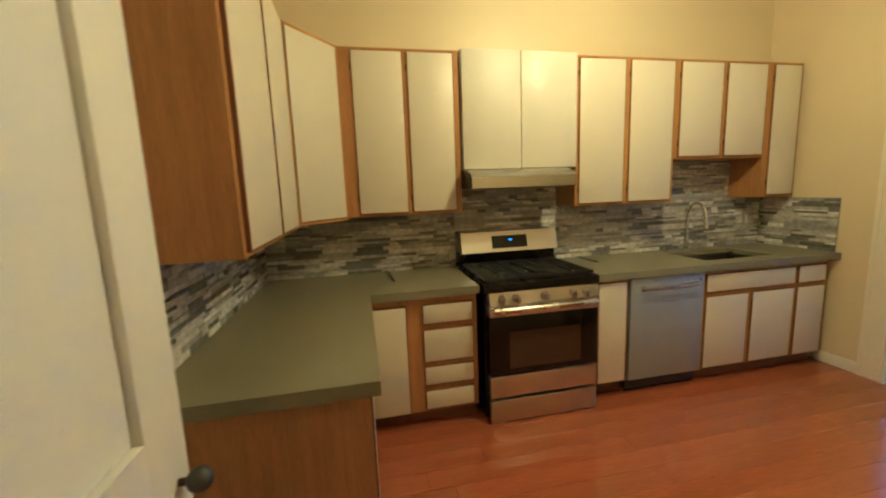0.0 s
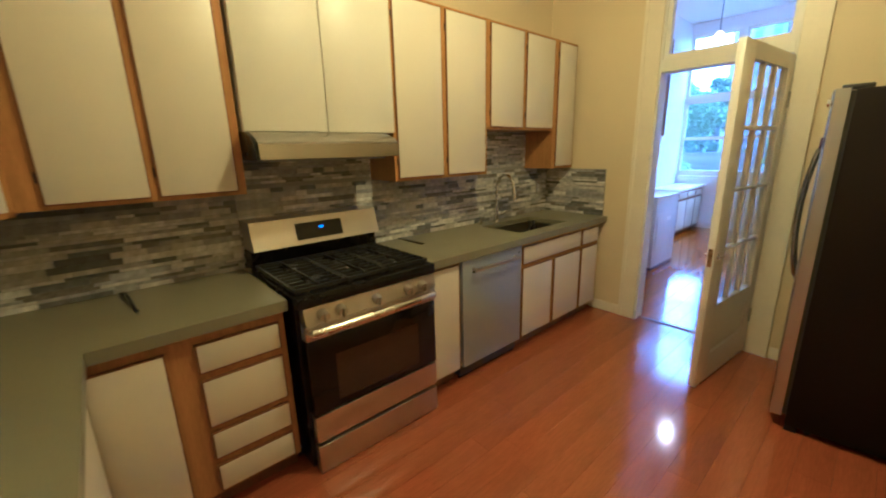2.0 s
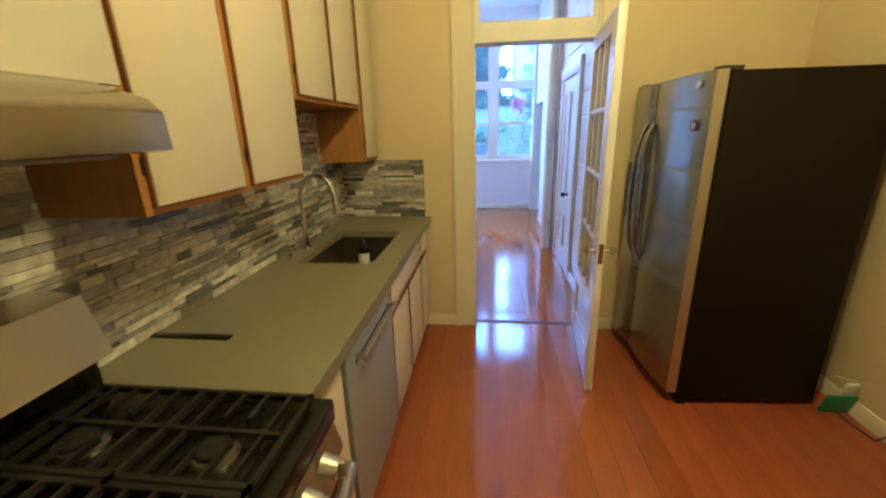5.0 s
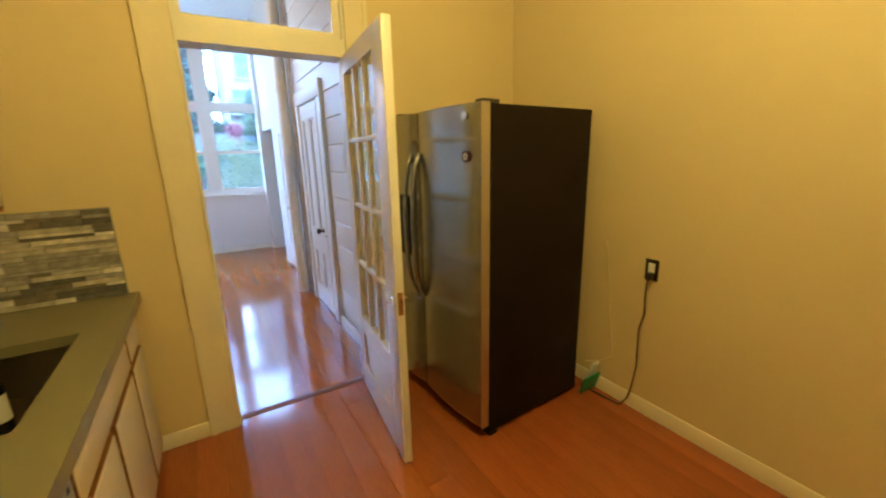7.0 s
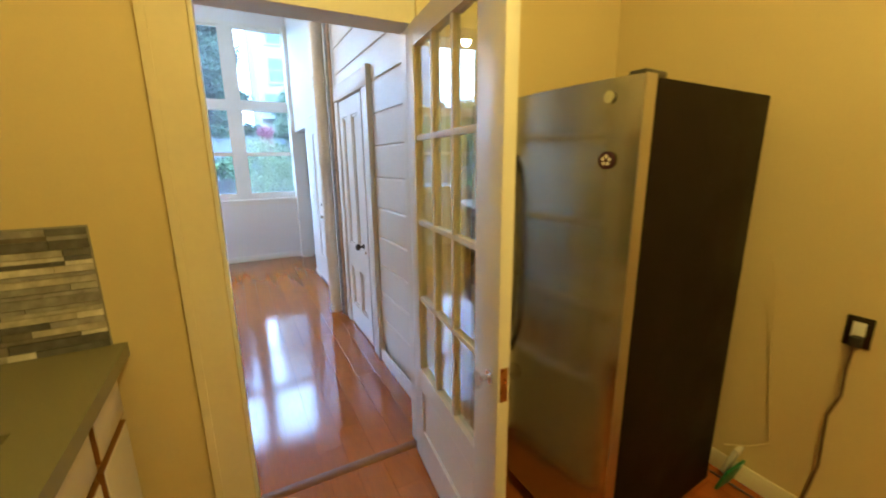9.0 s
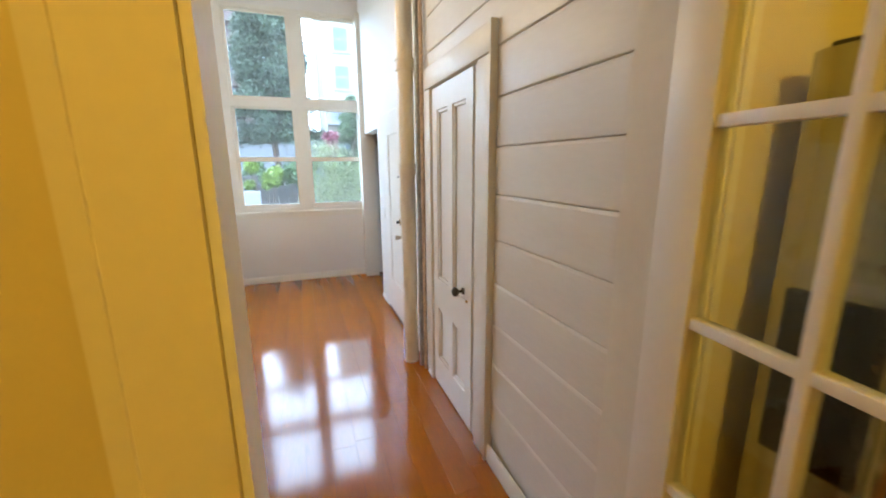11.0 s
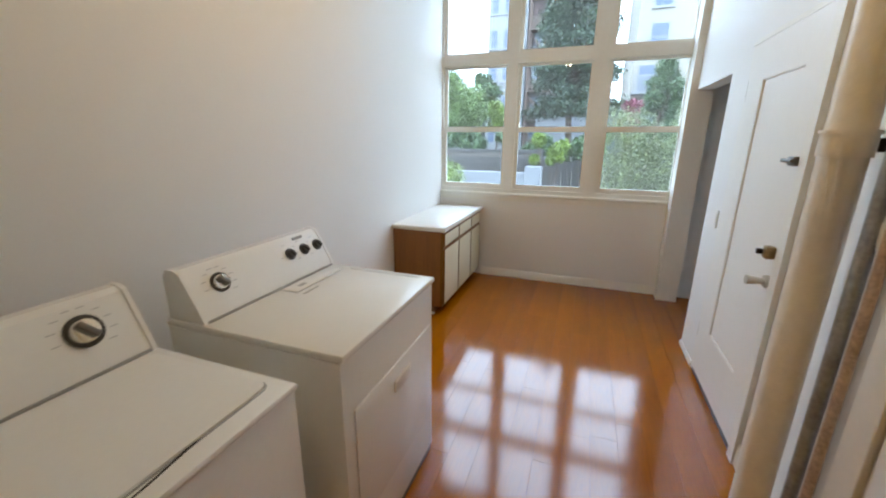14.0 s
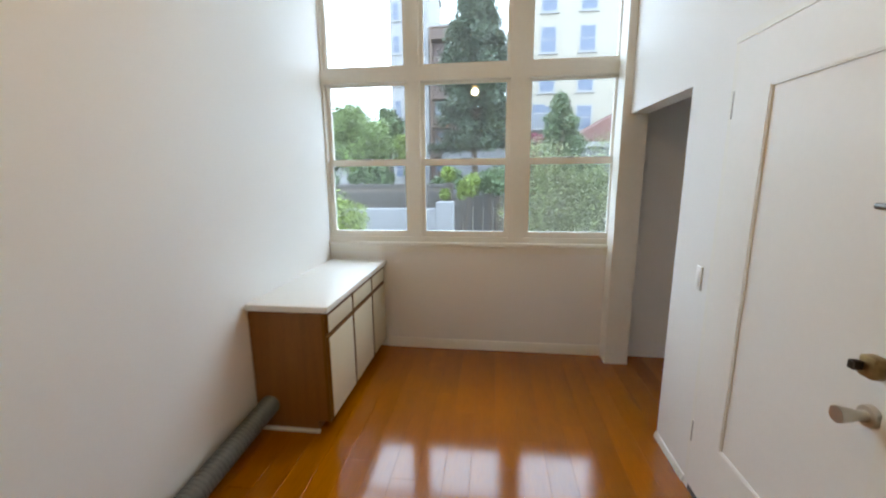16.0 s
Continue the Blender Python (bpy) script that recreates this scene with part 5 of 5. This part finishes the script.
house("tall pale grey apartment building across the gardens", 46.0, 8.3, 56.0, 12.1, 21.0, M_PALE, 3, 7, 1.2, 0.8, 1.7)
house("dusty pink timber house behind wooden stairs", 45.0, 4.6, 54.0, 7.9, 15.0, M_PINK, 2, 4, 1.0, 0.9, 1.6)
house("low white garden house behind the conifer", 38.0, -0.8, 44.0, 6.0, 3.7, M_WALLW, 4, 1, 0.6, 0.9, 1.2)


def outside_stairs(x, y0, y1, z0, storeys, rise):
    """Open wooden stairs up a house front: posts, landings, slatted rails and slanting flights."""
    c = thing("outside_stairs", "brown wooden outside stairs with slatted landings", "stairs", (x, (y0 + y1) / 2, z0))
    for px in (x - 1.2, x - 0.1):
        for py in (y0, y1):
            part("post", B(px - 0.08, py - 0.08, z0, px + 0.08, py + 0.08, z0 + storeys * rise), M_TIMBER, c)
    for k in range(1, storeys + 1):
        z = z0 + k * rise - 0.9
        part("landing", B(x - 1.3, y0 - 0.1, z - 0.12, x - 0.02, y1 + 0.1, z), M_TIMBER, c)
        r = part("rail", B(x - 1.28, y0 - 0.08, z + 0.85, x - 1.18, y1 + 0.08, z + 0.95), M_TIMBER, c)
        for i in range(9):
            y = y0 + (y1 - y0) * (i + 0.5) / 9
            part("slat", B(x - 1.26, y - 0.05, z, x - 1.20, y + 0.05, z + 0.85), M_TIMBER, r)
        a, b = (y0, y1) if k % 2 else (y1, y0)
        part("flight", prism(bmesh.new(), [(a, z - rise), (b, z - 0.1), (b, z - 0.45), (a, z - rise - 0.3)], "x", x - 0.75, x - 0.15), M_TIMBER, c)
    return c


M_TIMBER = mat("brown_stair_timber", (0.09, 0.06, 0.045), 0.8, var=0.2, scale=3)
outside_stairs(44.95, 5.75, 7.75, -0.9, 6, 2.6)
c = thing("balcony", "white slatted timber balcony on the beige building", "balcony", (39.4, -1.8, 5.0))
part("deck", B(38.9, -2.7, 4.98, 39.98, -0.9, 5.15), M_HTRIM, c)
part("handrail", B(38.9, -2.7, 6.2, 39.0, -0.9, 6.3), M_HTRIM, c)
for i in range(11):
    part("slat", B(38.92, -2.66 + i * 0.165, 5.15, 38.98, -2.58 + i * 0.165, 6.2), M_HTRIM, c)
part("door", B(39.93, -2.3, 5.15, 39.99, -1.3, 7.1), M_HGLASS, c, "dark glazed balcony door")
house("low house with a red-brown roof", 33.0, -10.0, 40.0, -3.2, 3.2, M_WALLW, 3, 1, 0.5, 1.0, 1.4, 2.2)
house("pale house far off to the north", 48.0, 13.5, 58.0, 26.0, 6.0, M_PALE, 5, 2, 0.8, 1.2, 1.7, 1.8)

# ---- boards of the siding wall ----
M_SIDING = mat("white_painted_siding", (0.78, 0.75, 0.69), 0.42, var=0.04, scale=3, bump=0.08, bscale=30, stretch=(0.5, 2, 2))
siding = structure("siding", B(3.842, 0.9202, 0, 5.755, 0.9214, LC), M_SIDING, "white painted shiplap siding beside the closet door", "siding")


def board_mesh(x0, x1, h):
    return prism(bmesh.new(), [(0.0, 0.0), (0.013, 0.002), (0.015, 0.006), (0.015, h - 0.014), (0.010, h - 0.003), (0.0, h)], "x", x0, x1)


def to_mesh(name, bm, material):
    me = bpy.data.meshes.new(name)
    bmesh.ops.recalc_face_normals(bm, faces=bm.faces)
    bm.to_mesh(me)
    bm.free()
    me.materials.append(material)
    return me


z = 0.148
PITCH = 0.2117
short, long_ = to_mesh("board", board_mesh(3.99, 4.764, PITCH), M_SIDING), to_mesh("board", board_mesh(3.99, 5.754, PITCH), M_SIDING)
while z < LC - PITCH:
    ob = new("board", short if z < 2.0 else long_)
    ob.location = (0, 0.9216, z)
    ob.parent = siding
    z += PITCH
bm = bmesh.new()
bx(bm, 3.8405 + 0.02, 0.9216, 0, 3.985, 0.955, LC - 0.001, bev=0.004)
structure("corner_board", bm, M_TRIM, "white corner board at the end of the siding", "trim")

# ---- floor planks ----
floor_ob = bpy.data.objects["floor"]
rng = random.Random(4)


def plank(L, w):
    return to_mesh("plank", prism(bmesh.new(), [(0.0004, 0), (w - 0.0004, 0), (w - 0.0004, 0.0076), (w - 0.0009, 0.008), (0.0009, 0.008), (0.0004, 0.0076)], "x", 0.0006, L - 0.0006), M_FLOOR)


PW, PL = 0.135, 1.2
FULL = plank(PL, PW)


def lay(x0, x1, y0, y1):
    y = y0
    while y < y1 - 0.01:
        w = min(PW, y1 - y)
        x = x0 - rng.uniform(0, PL)
        while x < x1 - 0.005:
            a, b = max(x, x0), min(x + PL, x1)
            if b - a > 0.02:
                full = b - a > PL - 0.001 and w > PW - 0.001
                ob = new("plank", FULL if full else plank(b - a, w))
                ob.location = (a, y, -0.008)
                ob.parent = floor_ob
            x += PL
        y += w


lay(-0.61, 3.785, -0.18, 2.36)
lay(3.785, 8.73, 0.92, 3.325)
lay(-0.52, 0.75, -1.9, -0.18)
lay(7.42, 8.73, -0.58, 0.92)

# ---- mosaic strips of the backsplash ----
def mosaic_mat(name, island):
    m = bpy.data.materials.new(name)
    m.use_nodes = True
    n, l = m.node_tree.nodes, m.node_tree.links
    b = n["Principled BSDF"]
    if island:
        rnd = n.new("ShaderNodeNewGeometry").outputs["Random Per Island"]
    else:
        rnd = n.new("ShaderNodeObjectInfo").outputs["Random"]
    cr = n.new("ShaderNodeValToRGB")
    cr.color_ramp.interpolation = "CONSTANT"
    cols = [(0.00, (0.11, 0.11, 0.12)), (0.13, (0.26, 0.255, 0.26)), (0.31, (0.38, 0.365, 0.335)), (0.47, (0.16, 0.145, 0.135)), (0.58, (0.46, 0.43, 0.38)), (0.74, (0.30, 0.29, 0.31)), (0.86, (0.58, 0.56, 0.51))]
    el = cr.color_ramp.elements
    el[0].color = (*cols[0][1], 1)
    el[1].position, el[1].color = cols[1][0], (*cols[1][1], 1)
    for p, co in cols[2:]:
        e = el.new(p)
        e.color = (*co, 1)
    l.new(rnd, cr.inputs[0])
    tc, nz = n.new("ShaderNodeTexCoord"), n.new("ShaderNodeTexNoise")
    nz.inputs["Scale"].default_value = 26
    nz.inputs["Detail"].default_value = 5
    l.new(tc.outputs["Object"], nz.inputs["Vector"])
    mr, vm = n.new("ShaderNodeMapRange"), n.new("ShaderNodeVectorMath")
    mr.inputs[1].default_value, mr.inputs[2].default_value = 0.3, 0.7
    mr.inputs[3].default_value, mr.inputs[4].default_value = 0.85, 1.5
    vm.operation = "SCALE"
    l.new(nz.outputs[0], mr.inputs[0])
    l.new(cr.outputs[0], vm.inputs[0])
    l.new(mr.outputs[0], vm.inputs["Scale"])
    l.new(vm.outputs[0], b.inputs["Base Color"])
    # glass strips are glossy, stone strips dull
    sc, fr, rr = n.new("ShaderNodeMath"), n.new("ShaderNodeMath"), n.new("ShaderNodeMapRange")
    sc.operation, fr.operation = "MULTIPLY", "FRACT"
    sc.inputs[1].default_value = 37.0
    l.new(rnd, sc.inputs[0])
    l.new(sc.outputs[0], fr.inputs[0])
    rr.inputs[1].default_value, rr.inputs[2].default_value = 0.35, 0.6
    rr.inputs[3].default_value, rr.inputs[4].default_value = 0.10, 0.45
    l.new(fr.outputs[0], rr.inputs[0])
    l.new(rr.outputs[0], b.inputs["Roughness"])
    return m


M_TILE, M_TILES = mosaic_mat("mosaic_strip", False), mosaic_mat("mosaic_strips", True)
M_GROUT = mat("grey_grout", (0.30, 0.29, 0.27), 0.85, var=0.1, bump=0.1, bscale=80)
SPLASH = {
    "q": structure("backsplash", B(-0.609, 2.8942, 0.911, 0.7895, 2.8995, 1.351), M_GROUT, "grey and white mosaic backsplash over the corner worktop", "backsplash"),
    "y": structure("backsplash", B(0.7905, 2.8942, 0.911, 3.7195, 2.8995, 1.375), M_GROUT, "grey and white glass and stone mosaic backsplash", "backsplash"),
    "x": structure("backsplash", B(3.7142, 2.266, 0.911, 3.7195, 2.894, 1.336), M_GROUT, "grey and white mosaic backsplash return beside the sink", "backsplash"),
    "w": structure("backsplash", B(-0.6095, 1.202, 0.911, -0.6042, 2.894, 1.351), M_GROUT, "grey and white mosaic backsplash above the side worktop", "backsplash"),
    "h": structure("backsplash", B(0.792, 2.8942, 1.376, 1.648, 2.8995, 1.64), M_GROUT, "grey and white mosaic backsplash behind the range hood", "backsplash"),
    "s": structure("backsplash", B(2.494, 2.8942, 1.376, 3.344, 2.8995, 1.679), M_GROUT, "grey and white mosaic backsplash above the sink", "backsplash"),
}
loose = {k: bmesh.new() for k in SPLASH}
made = {}


def strip(L, h, t):
    key = (round(L, 2), round(h, 3), round(t, 4))
    if key not in made:
        L, h, t = key
        bm = B(0, -t, 0, L - 0.0015, 0, h - 0.0015)
        made[key] = to_mesh("tile", bm, M_TILE)
    return made[key]


def tiles(key, a0, a1, z0, z1, lo=None, hi=None):
    """Rows of strips along a stretch; those between lo and hi are single pieces."""
    z = z0
    while z < z1 - 0.004:
        h = min(rng.choice((0.015, 0.015, 0.023, 0.031)), z1 - z)
        a = a0
        while a < a1 - 0.003:
            L = min(rng.choice((0.07, 0.10, 0.14, 0.19, 0.25)), a1 - a)
            t = rng.choice((0.004, 0.006, 0.008))
            single = lo is not None and lo <= a <= hi
            if single and L > 0.02:
                ob = new("tile", strip(L, h, t))
                if key in "yhsq":
                    ob.location = (a, 2.8943, z)
                elif key == "w":
                    ob.location = (-0.6043, a, z)
                    ob.rotation_euler = (0, 0, radians(90))
                else:
                    ob.location = (3.7143, a + L, z)
                    ob.rotation_euler = (0, 0, radians(-90))
                ob.parent = SPLASH[key]
            else:
                bm = loose[key]
                if key in "yhsq":
                    bx(bm, a, 2.8943 - t, z, a + L - 0.0015, 2.8943, z + h - 0.0015)
                elif key == "x":
                    bx(bm, 3.7143 - t, a, z, 3.7143, a + L - 0.0015, z + h - 0.0015)
                else:
                    bx(bm, -0.6043, a, z, -0.6043 + t, a + L - 0.0015, z + h - 0.0015)
            a += L
        z += h


tiles("q", -0.600, 0.789, 0.912, 1.351, -1, 3)
tiles("y", 0.791, 3.7135, 0.912, 1.351, 0, 4)
tiles("x", 2.268, 2.885, 0.912, 1.335, 2.2, 2.9)
tiles("w", 1.204, 2.885, 0.912, 1.351, 1, 3)
tiles("h", 0.794, 1.648, 1.376, 1.64, 0, 4)
tiles("s", 2.496, 3.344, 1.376, 1.679, 0, 4)
for key, bm in loose.items():
    if len(bm.verts):
        ob = link("mosaic", bm, M_TILES, 0)
        ob.parent = SPLASH[key]
        tagged(ob, kind="stuff")
    else:
        bm.free()
